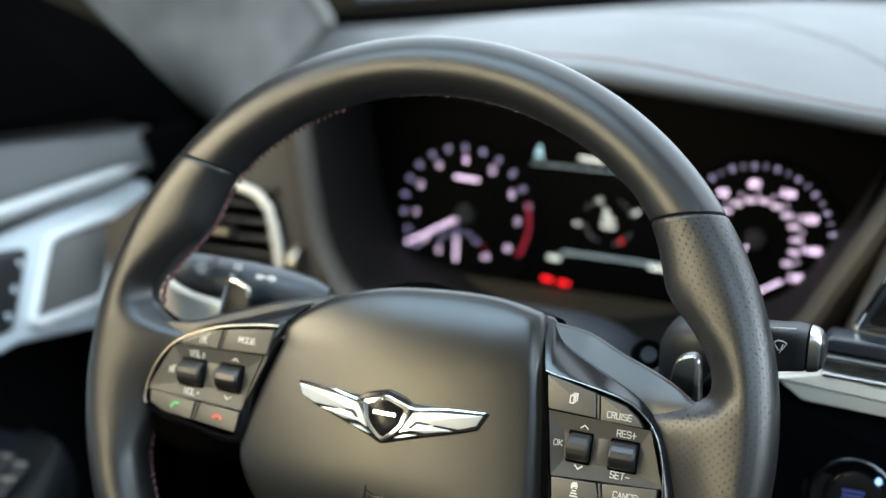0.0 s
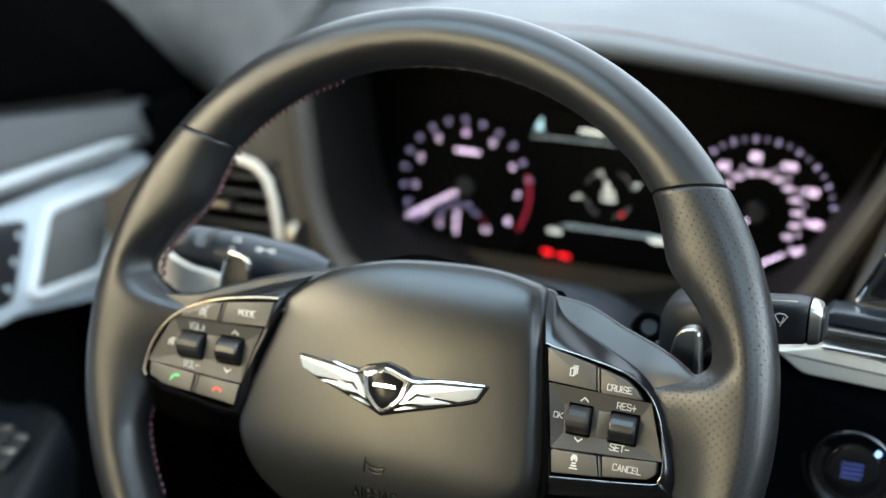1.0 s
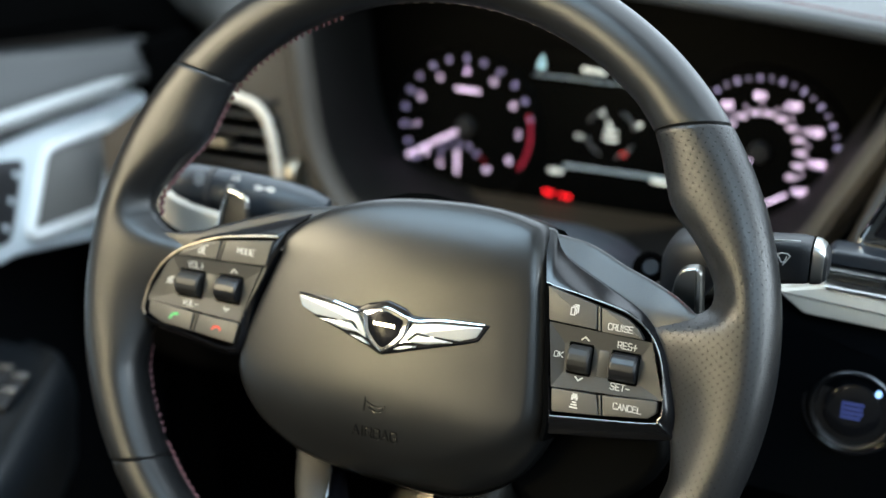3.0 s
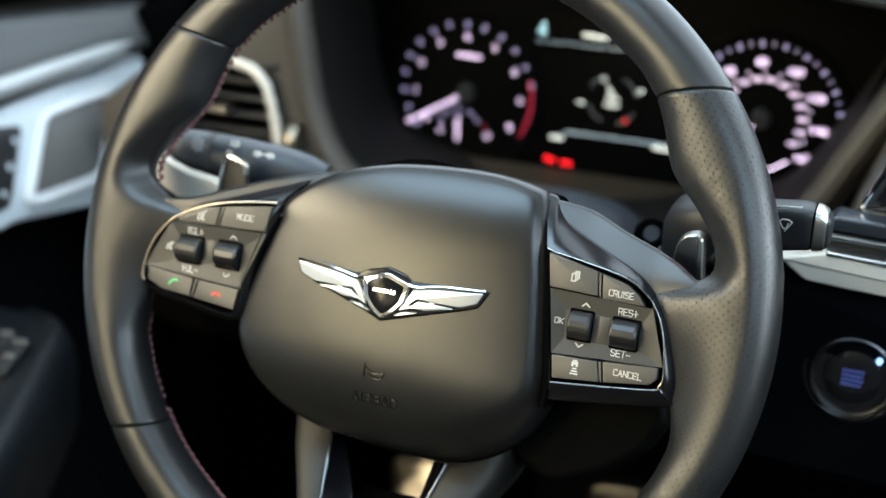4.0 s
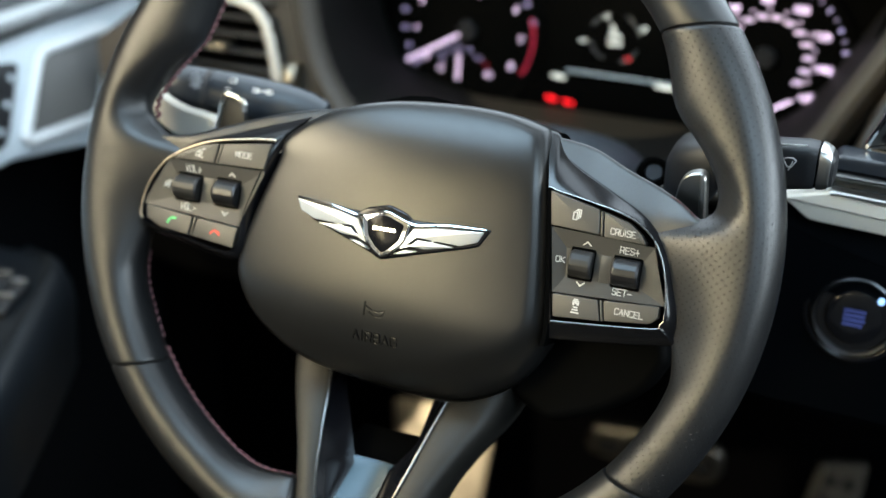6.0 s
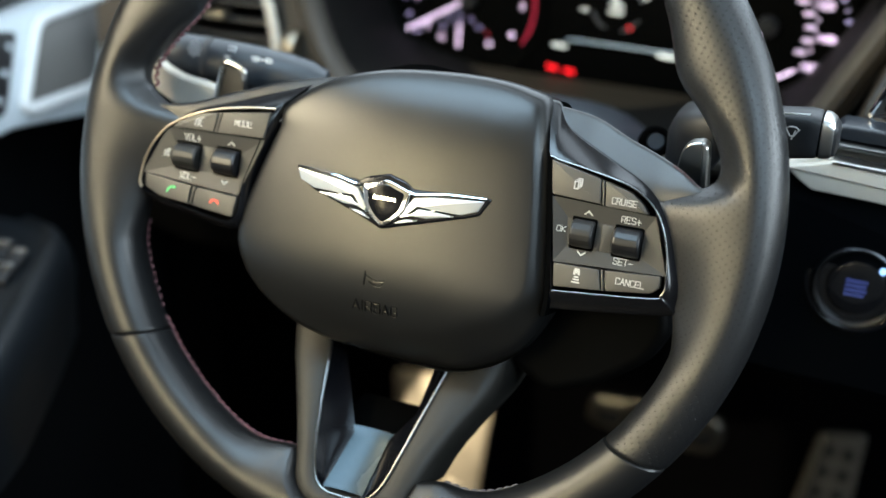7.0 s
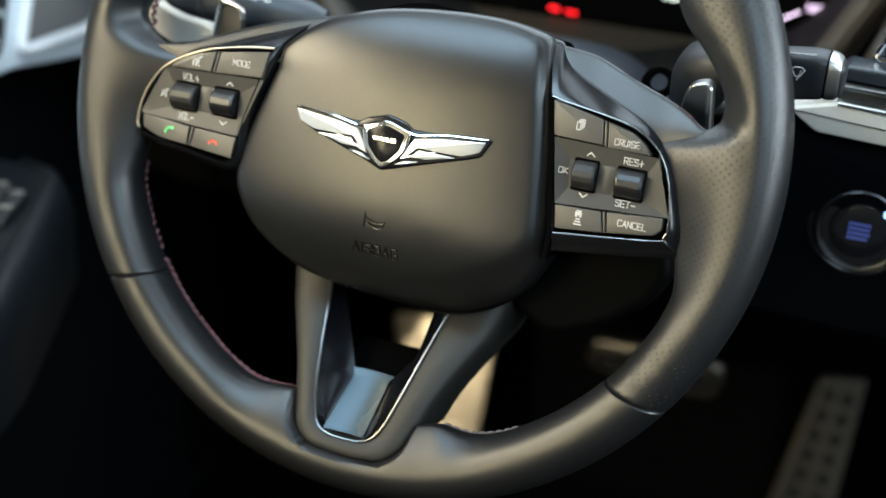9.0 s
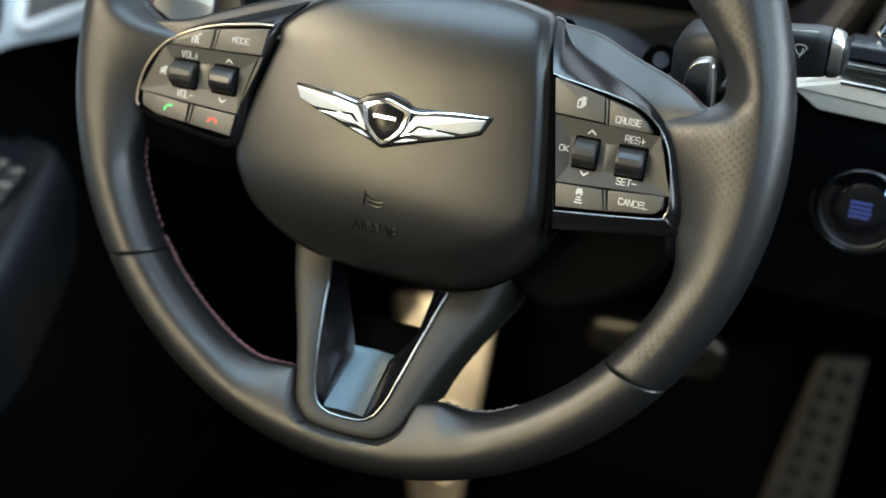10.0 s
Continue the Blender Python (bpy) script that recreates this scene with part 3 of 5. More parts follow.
cover = part("airbag_cover", pad_cover(), PAD, wheel, "smooth domed dark grey airbag cover", 60)
AIRBAG = engraved("AIRBAG", 0.0050, 0.0046, 0.0003, -0.0612)
HORN = [[(-0.0060, -0.0435), (-0.0063, -0.0503)], [(-0.0052, -0.0455), (-0.0020, -0.0472), (0.0012, -0.0474), (0.0046, -0.0466)], [(-0.0036, -0.0484), (-0.0014, -0.0497), (0.0016, -0.0499), (0.0036, -0.0490), (0.0042, -0.0476)]]
word = part("lettering", drape(strokes(fine(AIRBAG), 0.00055, -0.0002, h=0.0004)), GROOVE_SHADE, cover, "engraved word on the cover, groove shade as dark strokes")
part("lettering_lip", lip(AIRBAG), PAD, word)
horn = part("horn_symbol", drape(strokes(fine(HORN), 0.0006, -0.0002, h=0.0004)), GROOVE_SHADE, cover, "engraved horn symbol, groove shade as dark strokes")
part("symbol_lip", lip(HORN), PAD, horn)

# winged emblem
bow = lambda x, y: -0.9 * x * x
EMBLEM = [(x * 1.02, y) for x, y in [(-0.0512, 0.0024), (-0.0409, 0.0019), (-0.0155, 0.0004), (-0.0115, 0.003), (-0.0005, 0.0062), (0.0090, 0.0036), (0.013, 0.0006), (0.0409, 0.0024), (0.0522, 0.0026), (0.0471, -0.0066), (0.0400, -0.0090), (0.0168, -0.0160), (-0.0012, -0.0216), (-0.0075, -0.0188), (-0.0197, -0.0148), (-0.0399, -0.0084), (-0.0474, -0.0044)]]
emblem = part("emblem", slab(rounded(EMBLEM, 0.0012, 3), 0.0085, 0.0138, 0.0012, 3, lift=bow), EMBLEM_SEAT, cover, "black seat of the winged emblem")
FEATHERS = [
    ("upper_feather", [(0.0150, -0.0034), (0.0250, -0.0014), (0.0502, 0.0010), (0.0476, -0.0044), (0.0395, -0.0075), (0.0290, -0.0076), (0.0174, -0.0075), (0.0128, -0.0122), (0.0088, -0.0143), (0.0108, -0.0100)]),
    ("middle_feather", [(0.0138, -0.0122), (0.0180, -0.0082), (0.0258, -0.0084), (0.0366, -0.0088), (0.0223, -0.0122)]),
    ("lower_feather", [(0.0062, -0.0172), (0.0116, -0.0146), (0.0185, -0.0138), (0.0106, -0.0166)]),
]
for sx in (1, -1):
    for name, q in FEATHERS:
        q = [(sx * x - 0.0005, y) for x, y in q]
        part(name, slab(rounded(q, 0.0006, 2), 0.0125, 0.0146, 0.0004, 2, lift=bow), FEATHER, cover, "pale satin metal feather")
    part("wing_edge", tube(curve_points([(sx * 0.0120, -0.0010, 0.0148), (sx * 0.0165, -0.0016, 0.0146), (sx * 0.0300, 0.0008, 0.0138), (sx * 0.0505, 0.0022, 0.0122)], 4, False), [0.0009, 0.00095, 0.00095, 0.00095, 0.0009, 0.0009, 0.00085, 0.0008, 0.0008, 0.00075, 0.0007, 0.0006, 0.0004], 8), CHROME, cover, "polished chrome wing edge")
SHIELD = [(-0.0130, -0.0008), (0.0, 0.0034), (0.0130, -0.0008), (0.0108, -0.0108), (0.0052, -0.0170), (0.0, -0.0204), (-0.0052, -0.0170), (-0.0108, -0.0108)]
part("shield_rim", slab(rounded(SHIELD, 0.002, 4), 0.0125, 0.0156, 0.0008, 3), CHROME, cover, "thin chrome shield rim")
SHIELD_IN = [(x * 0.77, (y + 0.0080) * 0.79 - 0.0080) for x, y in SHIELD]
part("shield_face", slab(rounded(SHIELD_IN, 0.0016, 4), 0.0150, 0.0159, 0.0003, 2), SHIELD_BLACK, cover, "black shield face")
part("name_bar", strokes([[(-0.0054 + 0.0018 * i, -0.0064), (-0.0054 + 0.0018 * i, -0.0056)] for i in range(7)], 0.0008, 0.0161), CHROME, cover)

# horizontal spokes, switch panels
SPOKE = ([(0.0700, 0.0515), (0.0800, 0.0508), (0.0930, 0.0485), (0.1105, 0.0412), (0.1270, 0.0352), (0.1385, 0.0300), (0.1470, 0.0246), (0.1560, 0.0235), (0.1650, 0.0180)],
         [(0.0700, 0.0300), (0.0850, 0.0260), (0.1000, 0.0200), (0.1150, 0.0120), (0.1270, 0.0020), (0.1330, -0.0080), (0.1400, -0.0180), (0.1460, -0.0230), (0.1560, -0.0260)])
SPOKE_LEFT = ([(-0.0350, 0.0500), (-0.0580, 0.0460), (-0.0823, 0.0392), (-0.1031, 0.0315), (-0.1216, 0.0242), (-0.1400, 0.0208), (-0.1540, 0.0205), (-0.1640, 0.0170)],
              [(-0.0300, 0.0300), (-0.0550, 0.0240), (-0.0850, 0.0180), (-0.1050, 0.0120), (-0.1260, 0.0040), (-0.1340, -0.0100), (-0.1450, -0.0230), (-0.1560, -0.0260)])


def spoke_arm(upper, lower):
    """The leather over a spoke: rolled over its upper edge, rising gently towards the grip."""
    up, lo = curve_points(upper, 6, False), curve_points(lower, 6, False)
    vs = [-0.03, 0.0, 0.0006, 0.0016, 0.003, 0.005, 0.008, 0.012, 0.017, 0.024, 0.032]
    bm = bmesh.new()
    uvl = bm.loops.layers.uv.new("UVMap")
    loops = []
    for a, b in zip(up, lo):
        d = (b - a).normalized()
        w = (b - a).length
        t = min(1.0, max(0.0, (abs(a.x) - 0.125) / 0.025))
        t = t * t * (3 - 2 * t)
        loop = []
        for v in vs:
            q = a + d * (min(max(v, 0.0), w) if v >= 0 else 0.004)
            r = min(max(v, 0.0), 0.0014)
            z = 0.0040 + t * (0.0002 + 0.0016 * min(1.0, max(0.0, (q.y - 0.010) / 0.012))) + 0.0018 * min(1.0, max(0.0, (0.092 - abs(q.x)) / 0.02)) - 0.36 * max(0.0, q.y - 0.020) - 0.0014 + math.sqrt(max(0.0, 0.0014 ** 2 - (0.0014 - r) ** 2))
            loop.append((q.x, q.y, z if v >= 0 else -0.030))
        loops.append(loop)
    V = rings(bm, loops, False, False, closed=False)
    place = {v: (i, j) for i, row in enumerate(V) for j, v in enumerate(row)}
    for f in bm.faces:
        for l in f.loops:
            i, j = place[l.vert]
            l[uvl].uv = (l.vert.co.x, vs[j])
    return bm


def spoke_thread(upper, x0, x1):
    """Red stitches where the leather turns over the spoke's upper edge."""
    bm = bmesh.new()
    pts = [p for p in curve_points(upper, 24, False) if x0 < p.x < x1]
    for a, b in zip(pts[0::3], pts[2::3]):
        d = (b - a).normalized()
        inward = Vector((d.y, -d.x)) * 0.0007
        ends = [(a + inward * 0.2), (a + b) / 2 + inward, b + inward * 0.2]
        tube([(p.x, p.y, 0.0038 - 0.36 * max(0.0, p.y - 0.020) + dz) for p, dz in zip(ends, (0.0006, 0.0012, 0.0006))], 0.00026, 5, bm)
    return bm


BEZEL = [(0.0680, 0.0540), (0.0735, 0.0526), (0.0785, 0.0450), (0.0854, 0.0394), (0.1058, 0.0298), (0.1232, 0.0212), (0.1343, 0.0104), (0.1395, 0.0015), (0.1430, -0.0090), (0.1472, -0.0225), (0.1462, -0.0315), (0.1410, -0.0365), (0.0850, -0.0445)]
LINE = [(0.0766, 0.0276), (0.0785, 0.0272), (0.0815, 0.0264), (0.0870, 0.0256), (0.0973, 0.0240), (0.1164, 0.0202), (0.1282, 0.0135), (0.1345, 0.0053), (0.1385, -0.0060), (0.1407, -0.0209), (0.1395, -0.0264), (0.1340, -0.0292), (0.0885, -0.0345)]
BEZEL_LEFT = [(-0.0545, 0.0448), (-0.0700, 0.0388), (-0.0868, 0.0318), (-0.1029, 0.0260), (-0.1190, 0.0203), (-0.1302, 0.0130), (-0.1378, 0.0037), (-0.1432, -0.0080), (-0.1456, -0.0215), (-0.1440, -0.0272), (-0.1380, -0.0308), (-0.1160, -0.0345), (-0.0838, -0.0365), (-0.0790, -0.0100), (-0.0700, 0.0180)]
LINE_LEFT = [(-0.0700, 0.0276), (-0.0790, 0.0268), (-0.0890, 0.0253), (-0.1020, 0.0227), (-0.1156, 0.0180), (-0.1282, 0.0109), (-0.1358, 0.0029), (-0.1412, -0.0083), (-0.1431, -0.0205), (-0.1415, -0.0245), (-0.1375, -0.0268), (-0.1156, -0.0300), (-0.0858, -0.0322), (-0.0815, -0.0100), (-0.0740, 0.0150)]
PLATE_Z, WELL_Z = 0.0100, 0.0084  # the buttons' face and the bottom of the roller field


def roller(x0, x1, y, r=0.0066, turn=0.0):
    """A thumb roller lying across the panel, with flat ribs and eased ends."""
    bm = bmesh.new()
    loops = []
    n = 30
    for x, k in ((x0, 0.88), (x0 + 0.0005, 0.965), (x0 + 0.0012, 1.0), (x1 - 0.0012, 1.0), (x1 - 0.0005, 0.965), (x1, 0.88)):
        loop = []
        for i in range(n):
            a = turn + 2 * math.pi * (i + (0.22 if i % 2 else -0.22)) / n
            loop.append((x, y + r * k * math.cos(a), WELL_Z + r * k * math.sin(a)))
        loops.append(loop)
    rings(bm, loops)
    return bm


def surround(outer, inner):
    """A raised rim between two outlines, rolled over on its outer side."""
    o, i = curve_points(outer, 6, False), curve_points(inner, 6, False)
    bm = bmesh.new()
    loops = [[(p.x, p.y, 0.0020 - 0.34 * max(0.0, p.y - 0.021)) for p in o], [(p.x, p.y, 0.0040 - 0.34 * max(0.0, p.y - 0.021)) for p in o]]
    for k, z in [(k / 12, 0.0040 + 0.0063 * (1 - (1 - k / 12) ** 1.35)) for k in range(1, 13)] + [(1.0, 0.0050)]:
        loops.append([(a.lerp(b, k).x, a.lerp(b, k).y, z - 0.34 * max(0.0, a.lerp(b, k).y - 0.021)) for a, b in zip(o, i)])
    rings(bm, loops, False, False)
    return bm


def skirt(outer):
    """The dark wall that closes the panel against the wheel's hub."""
    o = curve_points(outer, 6, False)
    bm = bmesh.new()
    rings(bm, [[(p.x, p.y, -0.024) for p in o], [(p.x, p.y, 0.0021 - 0.34 * max(0.0, p.y - 0.021)) for p in o]], False, False)
    return bm


def trough(quad, floor_quad):
    """The sunken field round the rollers: four sloping sides and a floor."""
    bm = bmesh.new()
    rings(bm, [[(x, y, PLATE_Z) for x, y in quad], [(x, y, WELL_Z) for x, y in floor_quad]], cap_first=False)
    return bm


SLOPES = {}  # the sunken field of each panel, to print on


def seat(panel, x, y):
    """The place and tilt of a print at that point of a panel's face."""
    hit, n, _, _ = SLOPES[panel].ray_cast(Vector((x, y, 0.05)), Vector((0, 0, -1)))
    n = n if n.z > 0 else -n
    ax = Vector((1, 0, 0))
    ax = (ax - n * ax.dot(n)).normalized()
    m = Matrix((ax, n.cross(ax), n)).transposed().to_4x4()
    m.translation = hit + n * 0.0001
    return m


def print_on(panel, name, text, x, y, height, step):
    part(name, move(square_writing(text, height, step), seat(panel, x, y)), WHITE_INK, panel)


def chevron(panel, x, y, s, up):
    d = s if up else -s
    part("arrow_symbol", move(strokes([[(-s, -d * 0.45), (0, d * 0.45), (s, -d * 0.45)]], 0.00062), seat(panel, x, y)), WHITE_INK, panel)


def switch_panel(sx, buttons, recess, recess_floor, rollers, block, strips):
    edge, rim_line, arm = (BEZEL, LINE, SPOKE) if sx > 0 else (BEZEL_LEFT, LINE_LEFT, SPOKE_LEFT)
    part("spoke", spoke_arm(*arm), SPOKE_LEATHER_LIT if sx > 0 else LEATHER, wheel, "black leather covered spoke", 60)
    panel = part("switch_panel", surround(edge, rim_line), BEZEL_SKIN, wheel, "gloss black switch surround", 60)
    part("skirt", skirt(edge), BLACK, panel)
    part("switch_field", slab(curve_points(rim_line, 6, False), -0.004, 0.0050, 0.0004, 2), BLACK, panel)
    line = curve_points([(x, y, 0.0103 - 0.34 * max(0.0, y - 0.021)) for x, y in (rim_line if sx > 0 else rim_line[:10])], 6, closed=False)
    part("chrome_line", tube(line, 0.00042 if sx > 0 else 0.0007, 8), TRIM_LINE if sx > 0 else TRIM_WARM, panel, "thin chrome line")
    for name, poly in buttons:
        part(name, slab(rounded(poly, 0.0007, 3), 0.004, PLATE_Z + 0.0004, 0.00035, 3), SWITCH, panel)
    for poly in strips:
        part("button_divider", slab(rounded(poly, 0.0003, 2), 0.004, PLATE_Z, 0.0002, 2), SWITCH, panel)
    face = trough(recess, recess_floor)
    for name, poly in buttons:
        face.faces.new([face.verts.new((x, y, PLATE_Z + 0.0004)) for x, y in poly])
    face.normal_update()
    SLOPES[panel] = BVHTree.FromBMesh(face)
    face.free()
    part("sunken_field", trough(recess, recess_floor), SWITCH_DARK, panel, "", 10)
    for k, (x0, x1, y) in enumerate(rollers):
        part("roller", roller(x0, x1, y, turn=0.05 + 0.09 * k), ROLLER_GLOSS if k else ROLLER, panel, "glossy ribbed black thumb roller" if k else "ribbed dull black thumb roller", 9)
        part("roller_slot", slab(rounded([(x0 - 0.0006, y - 0.0076), (x1 + 0.0006, y - 0.0076), (x1 + 0.0006, y + 0.0076), (x0 - 0.0006, y + 0.0076)], 0.0008, 2), 0.004, WELL_Z + 0.0004, 0.0002, 2), BLACK, panel)
    part("divider", slab(rounded(block, 0.0008, 2), 0.004, 0.0086, 0.0006, 2), SWITCH, panel)
    return panel


right = switch_panel(1, [
    ("page_button", [(0.0785, 0.0262), (0.1030, 0.0210), (0.1046, 0.0095), (0.0812, 0.0103)]),
    ("cruise_button", [(0.1055, 0.0203), (0.1180, 0.0172), (0.1240, 0.0130), (0.1272, 0.0087), (0.1071, 0.0089)]),
    ("distance_button", [(0.0872, -0.0213), (0.1090, -0.0205), (0.1114, -0.0300), (0.0889, -0.0322)]),
    ("cancel_button", [(0.1119, -0.0202), (0.1378, -0.0181), (0.1380, -0.0236), (0.1344, -0.0268), (0.1135, -0.0296)]),
], [(0.0815, 0.0096), (0.1312, 0.0081), (0.1400, -0.0176), (0.0868, -0.0207)], [(0.0900, 0.0008), (0.1270, 0.0006), (0.1280, -0.0124), (0.0915, -0.0126)],
    [(0.0931, 0.1038, -0.0056), (0.1136, 0.1262, -0.0059)], [(0.1068, 0.0004), (0.1120, 0.0004), (0.1122, -0.0124), (0.1072, -0.0124)],
    [[(0.1037, 0.0206), (0.1048, 0.0204), (0.1064, 0.0090), (0.1053, 0.0093)], [(0.1099, -0.0205), (0.1110, -0.0204), (0.1130, -0.0299), (0.1119, -0.0300)]])
left = switch_panel(-1, [
    ("voice_button", [(-0.1275, 0.0099), (-0.1215, 0.0150), (-0.1120, 0.0190), (-0.1014, 0.0212), (-0.1031, 0.0108)]),
    ("mode_button", [(-0.0985, 0.0216), (-0.0712, 0.0256), (-0.0736, 0.0120), (-0.1005, 0.0107)]),
    ("answer_button", [(-0.1398, -0.0166), (-0.1117, -0.0188), (-0.1127, -0.0286), (-0.1300, -0.0272), (-0.1390, -0.0235)]),
    ("hang_up_button", [(-0.1083, -0.0190), (-0.0840, -0.0200), (-0.0856, -0.0310), (-0.1100, -0.0288)]),
], [(-0.0724, 0.0112), (-0.1302, 0.0094), (-0.1420, -0.0162), (-0.0838, -0.0192)], [(-0.0848, 0.0030), (-0.1258, 0.0022), (-0.1254, -0.0108), (-0.0846, -0.0102)],
    [(-0.1236, -0.1097, -0.0042), (-0.1000, -0.0866, -0.0035)], [(-0.1087, 0.0026), (-0.1024, 0.0026), (-0.1024, -0.0100), (-0.1087, -0.0100)],
    [[(-0.1006, 0.0212), (-0.0993, 0.0214), (-0.1011, 0.0108), (-0.1024, 0.0108)], [(-0.1106, -0.0188), (-0.1093, -0.0189), (-0.1107, -0.0287), (-0.1119, -0.0286)]])


def gap_shade():
    """An added black strip for the shade in the gap between the cover and the switch panel."""
    edge = [p for p in curve_points(PAD_EDGE, 5) if p.x > 0.055 and -0.048 < p.y < 0.0300]
    edge.sort(key=lambda p: -p.y)
    bm = bmesh.new()
    loops = []
    for p in edge:
        z = 0.0098 - 0.34 * max(0.0, p.y - 0.021)
        loops.append([(p.x + 0.0002, p.y, -0.020), (p.x + 0.0002, p.y, z - 0.0003), (p.x + 0.0005, p.y, z), (p.x + 0.0023, p.y, z), (p.x + 0.0026, p.y, z - 0.0003), (p.x + 0.0026, p.y, -0.020)])
    rings(bm, loops)
    return bm


part("gap_shade", gap_shade(), BLACK, right, "black strip for the shaded gap beside the airbag cover")
BZ = PLATE_Z + 0.0004
print_on(right, "lettering", "CRUISE", 0.1157, 0.0122, 0.0028, 0.0022)
print_on(right, "lettering", "CANCEL", 0.1245, -0.0239, 0.0028, 0.0023)
print_on(right, "lettering", "RES+", 0.1200, 0.0044, 0.0030, 0.0024)
print_on(right, "lettering", "SET-", 0.1195, -0.0152, 0.0030, 0.0024)
print_on(right, "lettering", "OK", 0.0880, -0.0050, 0.0026, 0.0024)
chevron(right, 0.0998, 0.0045, 0.0017, True)
chevron(right, 0.0993, -0.0150, 0.0017, False)
part("page_symbol", strokes([[(0.0912, 0.0180), (0.0930, 0.0180), (0.0930, 0.0146), (0.0912, 0.0146), (0.0912, 0.0180)], [(0.0920, 0.0187), (0.0938, 0.0187), (0.0938, 0.0153)], [(0.0928, 0.0194), (0.0946, 0.0194), (0.0946, 0.0160)]], 0.0005, BZ), WHITE_INK, right)
part("distance_symbol", strokes([[(0.0983, -0.0222), (0.0999, -0.0222)], [(0.0979, -0.0230), (0.1003, -0.0230)], [(0.0978, -0.0238), (0.1004, -0.0238)], [(0.0979, -0.0246), (0.0982, -0.0246)], [(0.1000, -0.0246), (0.1003, -0.0246)], [(0.0985, -0.0259), (0.0999, -0.0259)], [(0.0981, -0.0271), (0.1003, -0.0271)], [(0.0976, -0.0284), (0.1008, -0.0284)]], 0.00066, BZ), WHITE_INK, right)
print_on(left, "lettering", "MODE", -0.0859, 0.0175, 0.0028, 0.0026)
print_on(left, "lettering", "VOL+", -0.1150, 0.0060, 0.0034, 0.0025)
print_on(left, "lettering", "VOL-", -0.1150, -0.0143, 0.0034, 0.0025)
chevron(left, -0.0918, 0.0064, 0.0017, True)
chevron(left, -0.0930, -0.0142, 0.0017, False)
part("mute_symbol", move(strokes([[(-0.0014, -0.0008), (-0.0014, 0.0008), (-0.0006, 0.0008), (0.0008, 0.0019), (0.0008, -0.0019), (-0.0006, -0.0008)], [(-0.0018, -0.0018), (0.0018, 0.0018)]], 0.0006), seat(left, -0.1292, -0.0040)), WHITE_INK, left)
part("voice_symbol", strokes([[(-0.1140, 0.0126), (-0.1137, 0.0150), (-0.1126, 0.0162), (-0.1118, 0.0152), (-0.1122, 0.0140), (-0.1124, 0.0126)], [(-0.1112, 0.0142), (-0.1104, 0.0152)], [(-0.1112, 0.0156), (-0.1106, 0.0168), (-0.1092, 0.0174)], [(-0.1112, 0.0134), (-0.1102, 0.0126)]], 0.00055, BZ), WHITE_INK, left)
part("answer_symbol", strokes([[(-0.1256, -0.0240), (-0.1250, -0.0226), (-0.1236, -0.0214), (-0.1218, -0.0210)], [(-0.1222, -0.0215), (-0.1212, -0.0213)]], 0.0009, BZ), GREEN, left, "green lit call symbol")
part("hang_up_symbol", strokes([[(-0.0990, -0.0254), (-0.0984, -0.0243), (-0.0967, -0.0238), (-0.0950, -0.0243), (-0.0944, -0.0254)]], 0.0009, BZ), RED, left, "red lit hang-up symbol")

part("spoke_stitching", spoke_thread(SPOKE[0], 0.133, 0.147), THREAD, wheel, "dark red stitching on the spoke")

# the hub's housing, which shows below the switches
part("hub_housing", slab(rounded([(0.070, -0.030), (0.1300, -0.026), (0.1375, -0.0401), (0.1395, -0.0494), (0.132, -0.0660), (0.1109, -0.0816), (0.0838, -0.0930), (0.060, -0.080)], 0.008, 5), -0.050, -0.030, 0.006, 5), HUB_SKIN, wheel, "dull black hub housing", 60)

# lower spoke with an open middle
def lower_spoke():
    bm = bmesh.new()
    o, i = curve_points(U_OUT, 5, False), curve_points(U_IN, 5, False)
    loops = []
    for k, dz in ((-0.30, -0.034), (-0.26, -0.020), (-0.16, -0.010), (-0.05, -0.0048), (0.06, -0.0020), (0.20, -0.0006), (0.5, 0.0), (0.9, -0.0002), (0.97, -0.0010), (1.0, -0.0024), (0.97, -0.012)):
        loop = []
        for a, b in zip(o, i):
            q = a.lerp(b, k if k > 0 or a.y > -0.150 else k * 0.2)
            loop.append((q.x, q.y, spoke_z(a.lerp(b, max(k, 0.0)).y) + dz))
        loops.append(loop)
    rings(bm, loops, False, False, closed=False)
    return bm


part("lower_spoke", lower_spoke(), SPOKE_SKIN, wheel, "dark satin lower spoke with an open middle", 60)
inner_line = [(p.x, p.y, spoke_z(p.y) + 0.0002) for p in curve_points(U_IN, 5, False)]
part("spoke_trim", tube(inner_line, 0.0006, 8), TRIM_LINE, wheel, "thin chrome line round the spoke opening")


FLOOR_L = lambda u: (-0.0142 + 0.0056 * min(u, 1.0) - 0.0150 * max(0.0, u - 1), -0.1576 + 0.0262 * u, 0.0052 - 0.0195 * u + 0.0015 * u * u)
FLOOR_R = lambda u: (0.0082 + 0.0026 * min(u, 1.0) + 0.0170 * min(0.55, max(0.0, u - 1)) + 0.0020 * max(0.0, u - 1.55), -0.1576 + 0.0262 * u, 0.0052 - 0.0195 * u + 0.0015 * u * u)


def well_side(edge, foot):
    """One glossy side of the opening, hollowed between the trim line and the edge of the floor."""
    def at(u, v):
        a, b = Vector(edge(u)), Vector(foot(u))
        p = a.lerp(b, v)
        p.z -= 0.0020 * math.sin(math.pi * v)
        return tuple(p)
    return grid(at, [i / 16 for i in range(-1, 52)], [i / 8 for i in range(9)])


